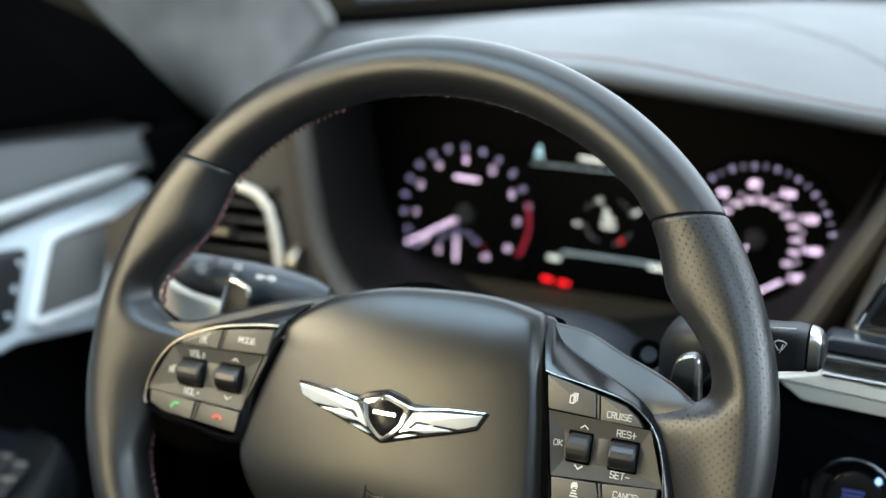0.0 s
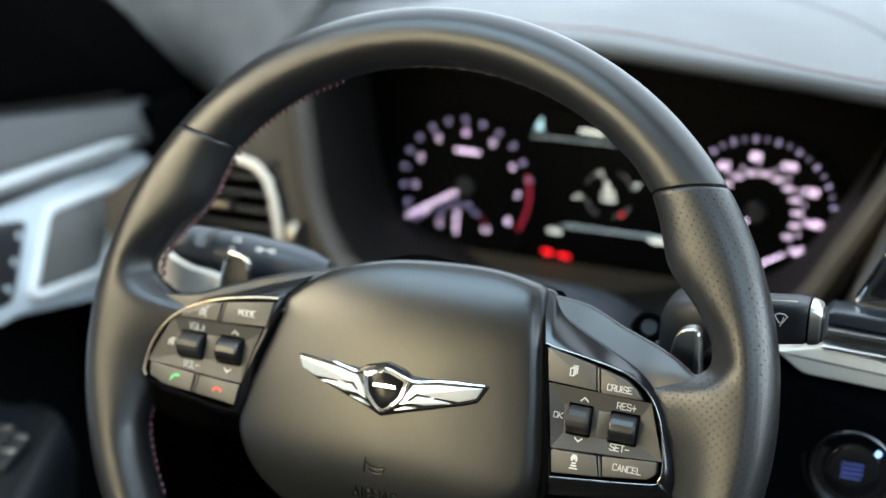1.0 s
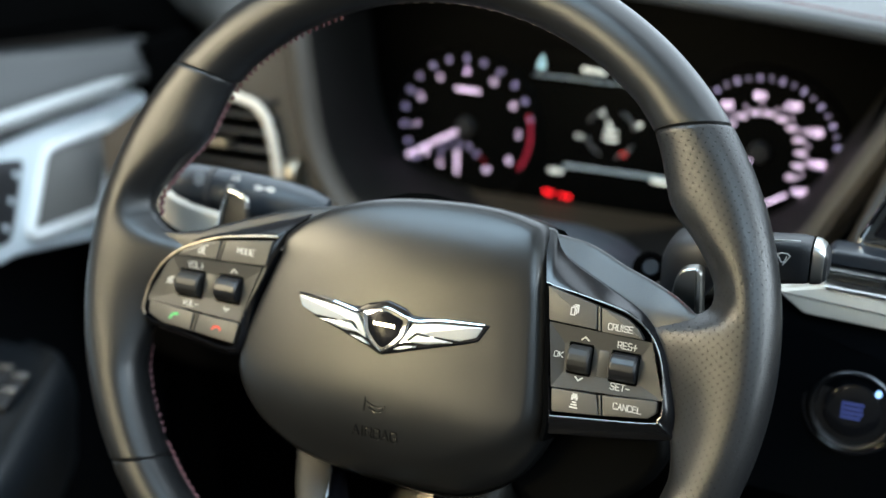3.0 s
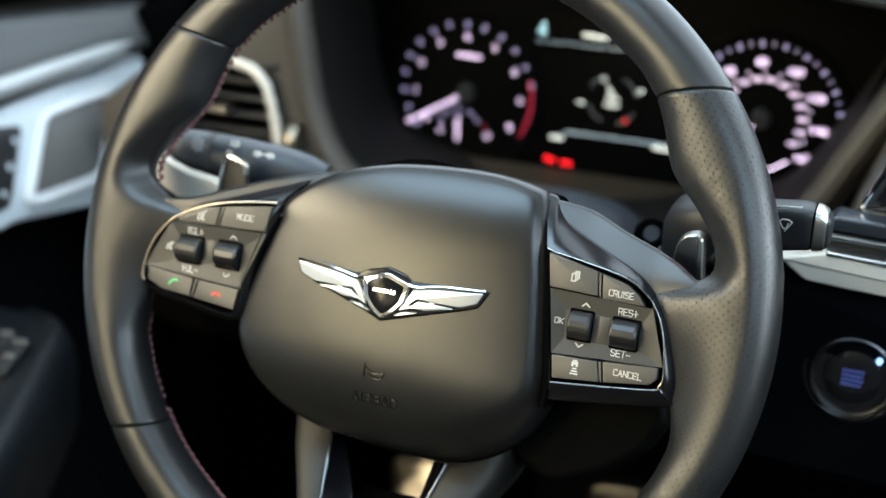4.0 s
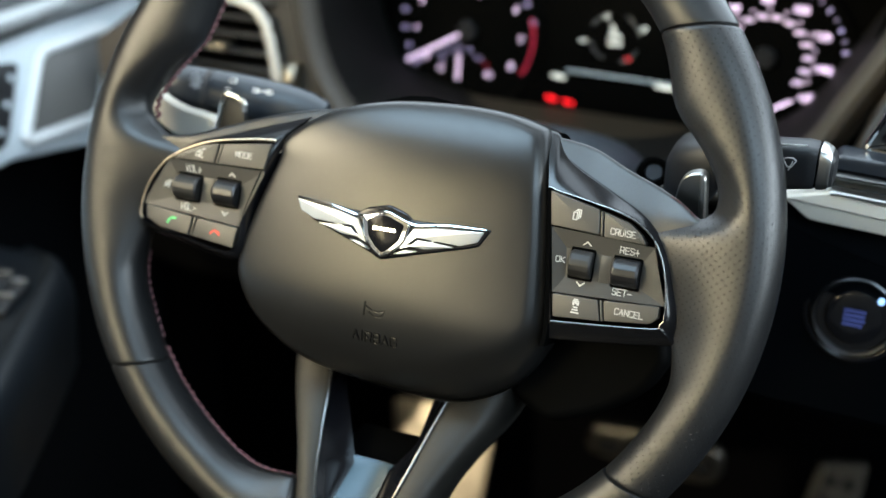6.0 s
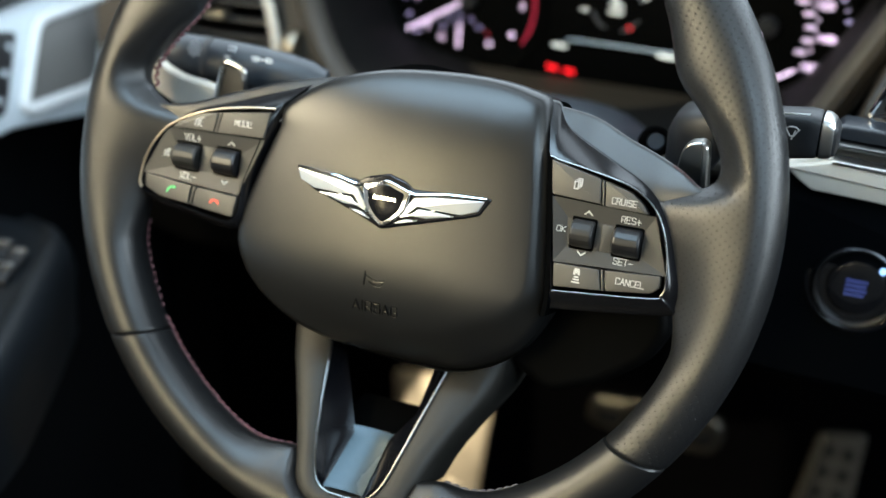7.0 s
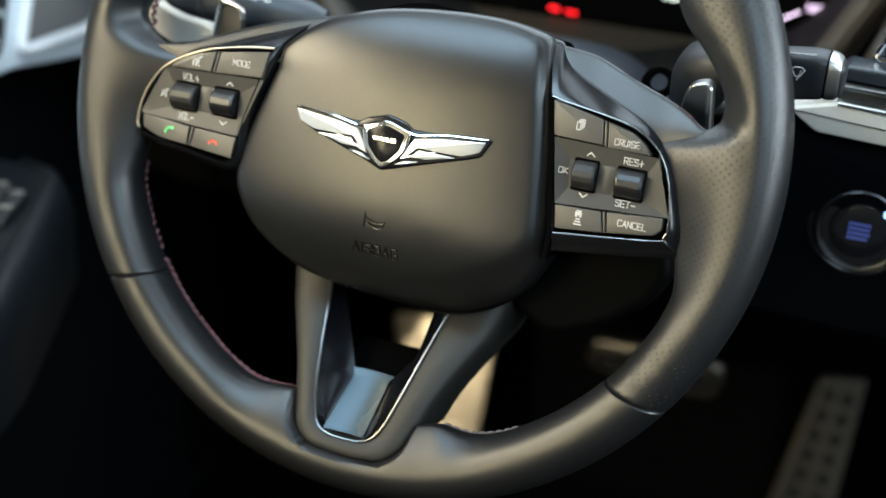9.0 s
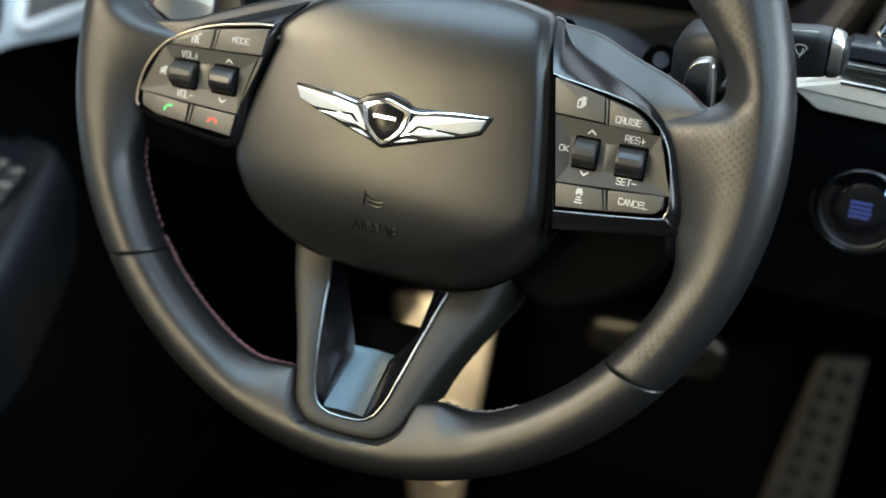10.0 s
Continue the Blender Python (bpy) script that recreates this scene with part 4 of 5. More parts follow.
def trim_at(side):
    """A point of the trim line, from the foot of the opening upwards."""
    pts = [p for p in curve_points(U_IN, 5, False) if (p.x < -0.001 if side < 0 else p.x > -0.001)]
    pts.sort(key=lambda p: p.y)
    ys, xs = [p.y for p in pts], [p.x for p in pts]
    def at(u):
        y = -0.1576 + 0.0262 * max(0.0, u)
        x = float(np.interp(y, ys, xs)) * 0.985
        return (x, y, spoke_z(y) - 0.0008)
    return at


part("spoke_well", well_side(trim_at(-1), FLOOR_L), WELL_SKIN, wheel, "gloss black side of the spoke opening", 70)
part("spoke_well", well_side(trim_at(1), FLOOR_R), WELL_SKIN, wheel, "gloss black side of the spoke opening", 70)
part("well_floor", grid(lambda u, v: tuple(Vector(FLOOR_L(u)).lerp(Vector(FLOOR_R(u)), v) + Vector((0, 0, 0.0012 * (2 * v - 1) ** 2))), [i / 16 for i in range(19)], [i / 10 for i in range(11)]), FLOOR_SKY_TINT, wheel, "satin floor of the spoke opening, sky reflection put into its blue", 70)
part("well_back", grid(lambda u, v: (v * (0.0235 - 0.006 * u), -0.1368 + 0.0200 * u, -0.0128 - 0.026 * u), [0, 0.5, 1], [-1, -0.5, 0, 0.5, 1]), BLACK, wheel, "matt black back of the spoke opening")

# shift paddles behind the spokes
WI = WHEEL.inverted()


def paddle_blade(poly, y, thick):
    bm = bmesh.new()
    q = rounded(poly, 0.003, 4)
    q2 = inset(q, 0.0008)
    rings(bm, [[(p.x, y + thick, p.y) for p in q], [(p.x, y + 0.0008, p.y) for p in q], [(p.x, y, p.y) for p in q2]])
    return move(bm, WI)


part("paddle", paddle_blade([(0.120, 0.680), (0.1270, 0.689), (0.1295, 0.703), (0.1330, 0.7075), (0.1395, 0.7092), (0.1425, 0.7075), (0.1440, 0.683), (0.135, 0.668)], 0.046, 0.006), PADDLE_SKIN, wheel, "dark satin shift paddle")
part("paddle_edge", paddle_blade([(0.1392, 0.7092), (0.1425, 0.7074), (0.1440, 0.682), (0.1405, 0.676)], 0.0445, 0.005), SATIN, wheel, "satin silver paddle edge")
part("paddle", paddle_blade([(-0.1740, 0.7010), (-0.1685, 0.7090), (-0.1630, 0.7040), (-0.152, 0.7000), (-0.133, 0.6975), (-0.122, 0.690), (-0.135, 0.680), (-0.160, 0.684), (-0.170, 0.690)], 0.042, 0.006), CHAMPAGNE, wheel, "pale satin metal shift paddle")
part("paddle", paddle_blade([(-0.1300, 0.690), (-0.1255, 0.7055), (-0.1228, 0.7125), (-0.1178, 0.7125), (-0.1118, 0.7098), (-0.1115, 0.690)], 0.0415, 0.003), SATIN_DIM, wheel, "dark satin shift paddle blade")
part("paddle_hook", move(tube(curve_points([(-0.1305, 0.041, 0.692), (-0.1255, 0.041, 0.7065), (-0.1225, 0.041, 0.7135), (-0.1175, 0.041, 0.7135), (-0.1112, 0.041, 0.7105), (-0.1108, 0.041, 0.7055)], 4, False), 0.0014, 8), WI), SATIN, wheel, "satin silver paddle edge")


# ---- dashboard ----
def xz_plate(poly, y0, y1, r=0.002, seg=3, rnd=0.004, n=3):
    """A plate whose outline lies in x and z; y0 is its face towards the driver, y1 its back."""
    bm = slab(rounded(poly, rnd, n) if rnd else poly, -y1, -y0, r, seg)
    return move(bm, Matrix(((1, 0, 0, 0), (0, 0, -1, 0), (0, 1, 0, 0), (0, 0, 0, 1))))


def yz_plate(poly, x0, x1, r=0.002, seg=3, rnd=0.004, n=3):
    """A plate whose outline lies in y and z; x1 is its face towards the cabin."""
    bm = slab(rounded(poly, rnd, n) if rnd else poly, x0, x1, r, seg)
    return move(bm, Matrix(((0, 0, 1, 0), (1, 0, 0, 0), (0, 1, 0, 0), (0, 0, 0, 1))))


dash = thing("dashboard", "dark leather-grained dashboard with a stitched instrument hood", "dashboard")
EDGE_X = [-0.36, -0.30, -0.24, -0.19, -0.15, -0.05, 0.023, 0.079, 0.15, 0.207, 0.26, 0.32, 0.5, 0.95]
EDGE_Z = [0.655, 0.690, 0.738, 0.778, 0.795, 0.807, 0.807, 0.802, 0.796, 0.790, 0.786, 0.782, 0.778, 0.766]
FAR_X = [-0.42, -0.246, -0.012, 0.093, 0.3, 0.6, 0.95]
FAR_Y = [0.615, 0.66, 0.70, 0.72, 0.74, 0.74, 0.72]
FAR_Z = [0.752, 0.766, 0.790, 0.797, 0.800, 0.80, 0.79]


def dash_point(x, v):
    """v 0 at the hood's front edge, 1 at the foot of the windshield."""
    zf, yr, zr = float(np.interp(x, EDGE_X, EDGE_Z)), float(np.interp(x, FAR_X, FAR_Y)), float(np.interp(x, FAR_X, FAR_Z))
    y = 0.26 + (yr - 0.26) * v
    z = zf + (zr - zf) * v + 0.010 * math.sin(math.pi * v) * (1 if x > -0.25 else 0.3)
    return Vector((x, y, z))


XS = [-0.36 + 1.31 * i / 90 for i in range(91)]


def dash_skin(u, v):
    p = dash_point(u, max(0.0, v))
    if v < 0:
        a = -v * math.pi
        return (p.x, p.y - 0.006 * math.sin(a), p.z - 0.006 * (1 - math.cos(a)))
    return tuple(p)


part("dash_top", grid(dash_skin, XS, [-1, -0.8, -0.6, -0.4, -0.2, 0, 0.02, 0.05] + [0.1 + 0.9 * i / 14 for i in range(15)]), DASH, dash, "dark grained dashboard top, pale with skylight")
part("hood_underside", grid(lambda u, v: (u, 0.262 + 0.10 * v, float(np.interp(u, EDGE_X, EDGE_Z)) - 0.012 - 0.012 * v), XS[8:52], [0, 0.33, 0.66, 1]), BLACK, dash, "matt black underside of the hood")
bm = bmesh.new()
x = -0.16
while x < 0.30:
    v = float(np.interp(x, [-0.16, 0.05, 0.15, 0.30], [0.065, 0.060, 0.018, 0.010]))
    a, b = dash_point(x, v), dash_point(x + 0.0038, v)
    tube([a + Vector((0, 0, 0.0002)), (a + b) / 2 + Vector((0, 0, 0.0008)), b + Vector((0, 0, 0.0002))], 0.00045, 5, bm)
    x += 0.0048
part("hood_stitching", bm, HOOD_THREAD, dash, "dusty red stitching along the hood")
seam = [dash_point(x, v) + Vector((0, 0, 0.0003)) for x, v in ((-0.20, 0.58), (-0.01, 0.57), (0.07, 0.54), (0.14, 0.41), (0.195, 0.25), (0.225, 0.10), (0.245, 0.02))]
part("dash_seam", tube(curve_points(seam, 5, False), 0.0004, 6), DASH, dash)

# instrument binnacle
MOUTH = [(-0.192, 0.775), (-0.186, 0.753), (-0.182, 0.72), (-0.176, 0.677), (-0.163, 0.644), (-0.142, 0.624), (-0.08, 0.610), (0.0, 0.606), (0.08, 0.612), (0.138, 0.626), (0.167, 0.655), (0.1815, 0.682), (0.1985, 0.715), (0.2125, 0.744), (0.2235, 0.778)]


def binnacle(rows_):
    path = curve_points(MOUTH, 5, False)
    loops = []
    for off, y in rows_:
        loop = []
        for i, p in enumerate(path):
            t = (path[min(i + 1, len(path) - 1)] - path[max(i - 1, 0)]).normalized()
            loop.append((p.x - t.y * off, y, p.y + t.x * off))
        loops.append(loop)
    bm = bmesh.new()
    rings(bm, loops, False, False, closed=False)
    return bm


part("binnacle_lip", binnacle([(-0.022, 0.266), (-0.0195, 0.254), (-0.016, 0.247), (-0.011, 0.2425), (-0.006, 0.2420), (-0.002, 0.2445), (0.0005, 0.249), (0.0015, 0.256)]), DASH_WARM_LIT, dash, "dark grey rounded lip of the instrument opening")
# added strip of binnacle floor, coloured as if warmly lit
part("binnacle_shelf", grid(lambda u, v: (u, 0.30 + 0.043 * v, 0.6085 + 0.0085 * v + 0.15 * max(0.0, abs(u + 0.01) - 0.09) ** 2), [-0.15 + 0.014 * i for i in range(21)], [i / 6 for i in range(7)]), SHELF_WARM_LIT, dash, "grained shelf under the instruments, warm light put into its brown")
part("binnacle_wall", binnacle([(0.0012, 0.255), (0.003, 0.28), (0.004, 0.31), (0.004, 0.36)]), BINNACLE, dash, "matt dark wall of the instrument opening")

# dash face beside the door, with the vent opening
def ring_plate(outer, inner, y, depth):
    bm = bmesh.new()
    rings(bm, [[(p[0], y + depth, p[1]) for p in outer], [(p[0], y, p[1]) for p in outer], [(p[0], y - 0.001, p[1]) for p in inner], [(p[0], y + depth, p[1]) for p in inner]], False, False)
    return bm


VENT = [(-0.290, 0.640), (-0.204, 0.640), (-0.2075, 0.668), (-0.2115, 0.690), (-0.222, 0.7015), (-0.240, 0.7045), (-0.290, 0.712)]
vent_in = [Vector(p) for p in VENT]
vent_out = [(-0.37, 0.59), (-0.176, 0.59), (-0.184, 0.668), (-0.190, 0.70), (-0.196, 0.745), (-0.225, 0.742), (-0.37, 0.655)]
part("side_fascia", ring_plate(vent_out, [tuple(p) for p in vent_in], 0.249, 0.05), DASH_WARM_LIT, dash, "dark fascia beside the door")
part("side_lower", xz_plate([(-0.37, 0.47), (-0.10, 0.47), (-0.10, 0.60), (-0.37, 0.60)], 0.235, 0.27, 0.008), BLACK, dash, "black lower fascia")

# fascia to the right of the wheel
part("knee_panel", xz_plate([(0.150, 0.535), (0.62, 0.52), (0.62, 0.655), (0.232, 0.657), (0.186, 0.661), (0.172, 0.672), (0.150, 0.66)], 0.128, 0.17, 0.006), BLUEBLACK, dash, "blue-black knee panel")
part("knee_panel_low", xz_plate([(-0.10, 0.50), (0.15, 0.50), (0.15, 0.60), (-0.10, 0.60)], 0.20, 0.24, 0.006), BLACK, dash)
part("silver_trim", xz_plate([(0.171, 0.672), (0.186, 0.661), (0.60, 0.640), (0.60, 0.660), (0.230, 0.6745), (0.195, 0.6785)], 0.118, 0.15, 0.0014, 3, 0.002), CHAMPAGNE, dash, "pale satin metal trim strip")
part("silver_trim_facet", xz_plate([(0.171, 0.672), (0.186, 0.661), (0.1955, 0.678), (0.190, 0.683)], 0.121, 0.15, 0.002, 3, 0.0015), CHAMPAGNE, dash)
part("chrome_strip", xz_plate([(0.195, 0.6778), (0.60, 0.6610), (0.60, 0.6640), (0.195, 0.6802)], 0.1165, 0.15, 0.001, 3, 0.0006), SATIN, dash, "thin chrome strip")
part("dark_groove", xz_plate([(0.192, 0.680), (0.60, 0.664), (0.60, 0.672), (0.192, 0.687)], 0.124, 0.15, 0.001, 2, 0.001), DARK, dash)
part("chrome_strip", xz_plate([(0.196, 0.6858), (0.60, 0.672), (0.60, 0.6745), (0.196, 0.6885)], 0.120, 0.15, 0.001, 3, 0.0006), SATIN_DIM, dash, "thin chrome strip")
part("woven_inlay", xz_plate([(0.190, 0.688), (0.60, 0.674), (0.60, 0.688), (0.196, 0.697)], 0.125, 0.1415, 0.002, 3, 0.002), CARBON, dash, "dark woven inlay strip")
G0, G1, F0, F1 = Vector((0.1945, 0.21, 0.635)), Vector((0.2490, 0.21, 0.815)), Vector((0.1985, 0.146, 0.676)), Vector((0.2480, 0.146, 0.800))


def cheek(u, v):
    """u from the groove beside the instruments to the screen, v upwards."""
    p = G0.lerp(G1, v).lerp(F0.lerp(F1, v), max(0.0, u))
    if u < 0:
        p += Vector((-0.004 * math.sin(-u * math.pi / 2), 0.05 * -u, 0.001 * u))
    return (p.x, p.y - 0.004 * math.sin(math.pi * max(0.0, u)), p.z)


part("centre_cheek", grid(cheek, [-1, -0.4, -0.15, -0.05] + [i / 10 for i in range(11)], [i / 8 for i in range(9)]), DASH_WARM_LIT, dash, "dark grained cheek between the instruments and the screen")
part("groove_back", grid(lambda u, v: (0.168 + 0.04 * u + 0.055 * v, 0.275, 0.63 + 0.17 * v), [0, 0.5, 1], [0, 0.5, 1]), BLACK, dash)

screen = thing("infotainment_screen", "black glossy screen in a thin chrome frame on the dashboard", "screen")
part("bezel", xz_plate([(0.204, 0.695), (0.44, 0.682), (0.46, 0.775), (0.236, 0.775)], 0.142, 0.16, 0.003), DASH, screen)
part("chrome_frame", tube([Vector((p.x, 0.140, p.y)) for p in rounded([(0.2075, 0.6975), (0.436, 0.685), (0.455, 0.770), (0.239, 0.770)], 0.005, 5)], 0.0014, 8, closed=True), CHROME, screen, "thin chrome frame")
part("glass", xz_plate([(0.214, 0.702), (0.432, 0.690), (0.450, 0.766), (0.243, 0.766)], 0.1395, 0.15, 0.001, 2, 0.003), GLOSS, screen)

# start button
start = thing("start_button", "round engine start button with a chrome ring and blue light", "button", pose(0.2175, 0.1285, 0.6040, 90 - 8, 0, 0))


def turned(profile, n=40):
    """A body turned round the z axis from radius and height."""
    bm = bmesh.new()
    rings(bm, [[(r * math.cos(2 * math.pi * i / n), r * math.sin(2 * math.pi * i / n), z) for i in range(n)] for r, z in profile])
    return bm


part("bezel", turned([(0.0290, -0.004), (0.0288, -0.001), (0.0275, 0.0010), (0.0255, 0.0014), (0.0238, 0.0006), (0.0236, -0.004)]), BEZEL_SKIN, start, "broad gloss black bezel")
part("ring", turned([(0.0236, -0.006), (0.0236, 0.002), (0.0230, 0.0042), (0.0221, 0.0048), (0.0210, 0.0044), (0.0203, 0.0030), (0.0200, -0.002), (0.0200, -0.006)]), RING_SKIN, start, "satin chrome ring")
part("well", turned([(0.0202, 0.0020), (0.0186, 0.0012), (0.0165, -0.003), (0.016, -0.006)]), GLOSS, start)
part("cap", turned([(0.0158, -0.006), (0.0158, 0.0026), (0.0150, 0.0040), (0.0135, 0.0046), (0.006, 0.0041), (0.0004, 0.0040)]), GLOSS, start, "gloss black push cap")
part("lit_letters", strokes([[(-0.0050, 0.0040 - 0.0027 * k), (-0.0050 + w, 0.0040 - 0.0027 * k)] for k, w in enumerate((0.0102, 0.0098, 0.0102, 0.0092))], 0.0017, 0.0044), LIT_BLUE, start, "dim blue lit lettering")
part("light", disc(0.0125, 0.0120, 0.0017, 0.002, 0.0049), LIT_BLUE_DOT, start, "bright blue indicator light")

# ---- air vent ----
vent = thing("air_vent", "slatted air vent with a pale satin metal frame beside the door", "air vent")
frame_path = [(-0.285, 0.238, 0.640), (-0.285, 0.238, 0.7105), (-0.262, 0.238, 0.7075), (-0.240, 0.238, 0.7045), (-0.224, 0.238, 0.7005), (-0.2145, 0.238, 0.692), (-0.2100, 0.238, 0.679), (-0.2070, 0.238, 0.662), (-0.2050, 0.238, 0.644)]
part("vent_frame", tube(curve_points(frame_path[1:], 5, False), 0.0038, 10), CHAMPAGNE, vent, "pale satin metal frame")
part("vent_housing", move(box(-0.305, -0.20, 0.262, 0.32, 0.63, 0.715, 0.002), Matrix()), BLACK, vent)
for k in range(5):
    z = 0.648 + 0.0128 * k
    part("slat", move(box(-0.299, -0.208, -0.012, 0.012, -0.0016, 0.0016, 0.0012), pose(0, 0.252, z, -16, 0, 0)), DARK, vent)
part("vent_tab", box(-0.2620, -0.2450, 0.232, 0.250, 0.6645, 0.6705, 0.0022), REST_METAL, vent, "pale metal vane tab")
part("thumbwheel", move(turned([(0.0005, -0.005), (0.0125, -0.005), (0.0138, -0.003), (0.0138, 0.003), (0.0125, 0.005), (0.0005, 0.005)], 24), pose(-0.1950, 0.246, 0.6475, 0, 90, 0)), REST_METAL, vent, "pale ribbed thumbwheel")

# ---- instrument cluster ----
cluster = thing("instrument_cluster", "black instrument cluster with two violet-white lit dials and a display", "instrument cluster", pose(0, 0.344, 0.68, 90, 0, 0))
part("display_panel", slab(rounded([(-0.205, -0.09), (0.225, -0.09), (0.225, 0.11), (-0.205, 0.11)], 0.02, 5), -0.02, -0.004, 0.001), SCREEN, cluster)


def dial(name, cx, cy, r, start_deg, sweep, marks, minor, words, label):
    d = part(name, turned([(r * 1.18, -0.006), (r * 1.18, -0.002), (r * 1.14, -0.0005), (r * 1.10, -0.002), (r * 1.09, -0.0035), (0.001, -0.0035)], 48), SCREEN, cluster, label)
    d.location = (cx, cy, 0)
    n = marks * minor
    last = 13 if name == "tachometer" else n
    for i in range(last + 1):
        a = radians(start_deg - sweep * i / n)
        r0, w, m = (r * 0.965, 0.0015, LIT_DIM) if i % (minor // 2) == 0 else (r * 0.975, 0.0011, LIT_FAINT)
        part("tick", strokes([[(r0 * math.cos(a), r0 * math.sin(a)), (r * 1.01 * math.cos(a), r * 1.01 * math.sin(a))]], w, -0.003), m, d)
    for i, w in enumerate(words):
        if w:
            a = radians(start_deg - sweep * i / marks)
            part("numeral", move(writing(w, 0.0066 if name == "tachometer" else 0.0078), pose((0.800 if name == "tachometer" else 0.745) * r * math.cos(a), (0.800 if name == "tachometer" else 0.745) * r * math.sin(a), -0.003)), LIT_WHITE, d)
    return d


tacho = dial("tachometer", -0.0996, -0.0125, 0.0535, 216, 251, 8, 2, ["0", "1", "2", "3", "4", "5", "6", "7", "8"], "rev counter dial with a red zone")
speedo = dial("speedometer", 0.1235, -0.0050, 0.0540, 231, 272, 8, 4, ["", "20", "40", "60", "80", "100", "120", "140", "160"], "speed dial with lit numerals")


def pointer(parent, deg, length, back=-0.002, w=0.0013):
    a = radians(deg)
    part("needle", strokes([[(back * math.cos(a), back * math.sin(a)), (length * math.cos(a), length * math.sin(a))]], w, 0.0005, h=0.001), LIT_WHITE, parent, "lit violet-white needle")


pointer(tacho, 210.5, 0.0565, 0.004)
part("needle_hub", turned([(0.0075, -0.003), (0.0072, 0.002), (0.006, 0.0032), (0.001, 0.0034)], 24), DARK, tacho)
part("red_zone", grid(lambda u, v: ((0.0516 + 0.0017 * v) * math.cos(radians(u)), (0.0516 + 0.0017 * v) * math.sin(radians(u)), -0.0025), list(range(-35, 17, 3)), [0, 1]), DIAL_RED, tacho, "red arc")
part("caption", strokes([[(-0.0080, 0.0290), (0.0100, 0.0280)]], 0.0016, -0.003), LIT_WHITE, tacho)
for a in (150, 122, 94, 66, 38):
    part("gauge_tick", strokes([[(-0.0057 + 0.017 * math.cos(radians(a)), -0.033 + 0.017 * math.sin(radians(a))), (-0.0057 + 0.0195 * math.cos(radians(a)), -0.033 + 0.0195 * math.sin(radians(a)))]], 0.0011, -0.003), LIT_DIM, tacho)
part("gauge_numeral", move(writing("C", 0.0060), pose(-0.0224, -0.0335, -0.003)), LIT_WHITE, tacho)
part("gauge_numeral", move(writing("H", 0.0060), pose(0.0170, -0.0340, -0.003)), LIT_WHITE, tacho)
part("gauge_red", strokes([[(0.0140, -0.0245), (0.0156, -0.0275)]], 0.0009, -0.003), DIAL_RED, tacho)
part("gauge_needle", strokes([[(-0.0071, -0.0385), (-0.0067, -0.0205)]], 0.0012, 0.0), LIT_WHITE, tacho)
for i in range(14):
    a = radians(228 - 272 * (i + 0.5) / 14)
    part("inner_mark", strokes([[(0.0285 * math.cos(a) - 0.0022, 0.0285 * math.sin(a)), (0.0285 * math.cos(a) + 0.0022, 0.0285 * math.sin(a))]], 0.0027, -0.003), LIT_INNER, speedo)
    a += radians(9.7)
    part("inner_dot", disc(0.0335 * math.cos(a), 0.0335 * math.sin(a), 0.0011, -0.003, -0.0027, 10), LIT_INNER, speedo)
pointer(speedo, 228, 0.046, 0.008)
part("gauge_needle", strokes([[(0.004, -0.040), (0.021, -0.029)]], 0.0014, 0.0), LIT_WHITE, speedo)
part("needle_hub", turned([(0.0075, -0.003), (0.0072, 0.002), (0.006, 0.0032), (0.001, 0.0034)], 24), DARK, speedo)

disp = part("trip_display", slab(rounded([(-0.048, -0.068), (0.066, -0.068), (0.066, 0.052), (-0.048, 0.052)], 0.004, 3), -0.0039, -0.0030, 0.0004), SCREEN, cluster, "dark trip display between the dials")
bits = [("compass_mark", [[(-0.0405, 0.043), (-0.0395, 0.047)], [(-0.0425, 0.041), (-0.0385, 0.0405)]], 0.0018, LIT_CYAN), ("mode_text", [[(-0.008, 0.0415), (0.008, 0.0405)]], 0.0024, LIT_GREY), ("top_rule", [[(-0.046, 0.0340), (0.060, 0.0330)]], 0.0007, LIT_LINE),
        ("car_outline", [[(0.0125, 0.004), (0.0145, -0.001)], [(0.0110, -0.0040), (0.0190, -0.0040)], [(0.0105, -0.0095), (0.0195, -0.0095)]], 0.0017, LIT_GREY), ("tyre_mark", [[(-0.011, -0.010), (-0.007, -0.0095)]], 0.0013, LIT_GREY), ("tyre_mark", [[(0.007, 0.0095), (0.009, 0.0105)]], 0.0015, LIT_GREY), ("tyre_mark", [[(0.0350, 0.0035), (0.0370, 0.0045)]], 0.0020, LIT_GREY),
        ("red_mark", [[(0.0250, -0.019), (0.0262, -0.0205)]], 0.0012, LIT_RED), ("bottom_rule", [[(-0.020, -0.0340), (0.060, -0.0345)]], 0.0014, LIT_LINE), ("range_text", [[(-0.0305, -0.0395), (-0.0225, -0.0400)]], 0.0024, LIT_GREY), ("total_text", [[(0.049, -0.0372), (0.060, -0.0377)]], 0.0026, LIT_GREY),
        ("warning_light", [[(-0.0340, -0.0575), (-0.0290, -0.0580)]], 0.0030, LIT_RED), ("warning_light", [[(-0.0213, -0.0588), (-0.0150, -0.0594)]], 0.0024, LIT_RED)]
ring = [[(0.015 + 0.0185 * math.cos(radians(a)), -0.005 + 0.0185 * math.sin(radians(a))) for a in range(b, b + 51, 10)] for b in (-75, 15, 105, 195)]
part("car_ring", strokes(ring, 0.0006, -0.0030), LIT_RING, disp, "dim ring round the car symbol")
for name, lines, w, mat in bits:
    part(name, strokes(lines, w, -0.0030), mat, disp)

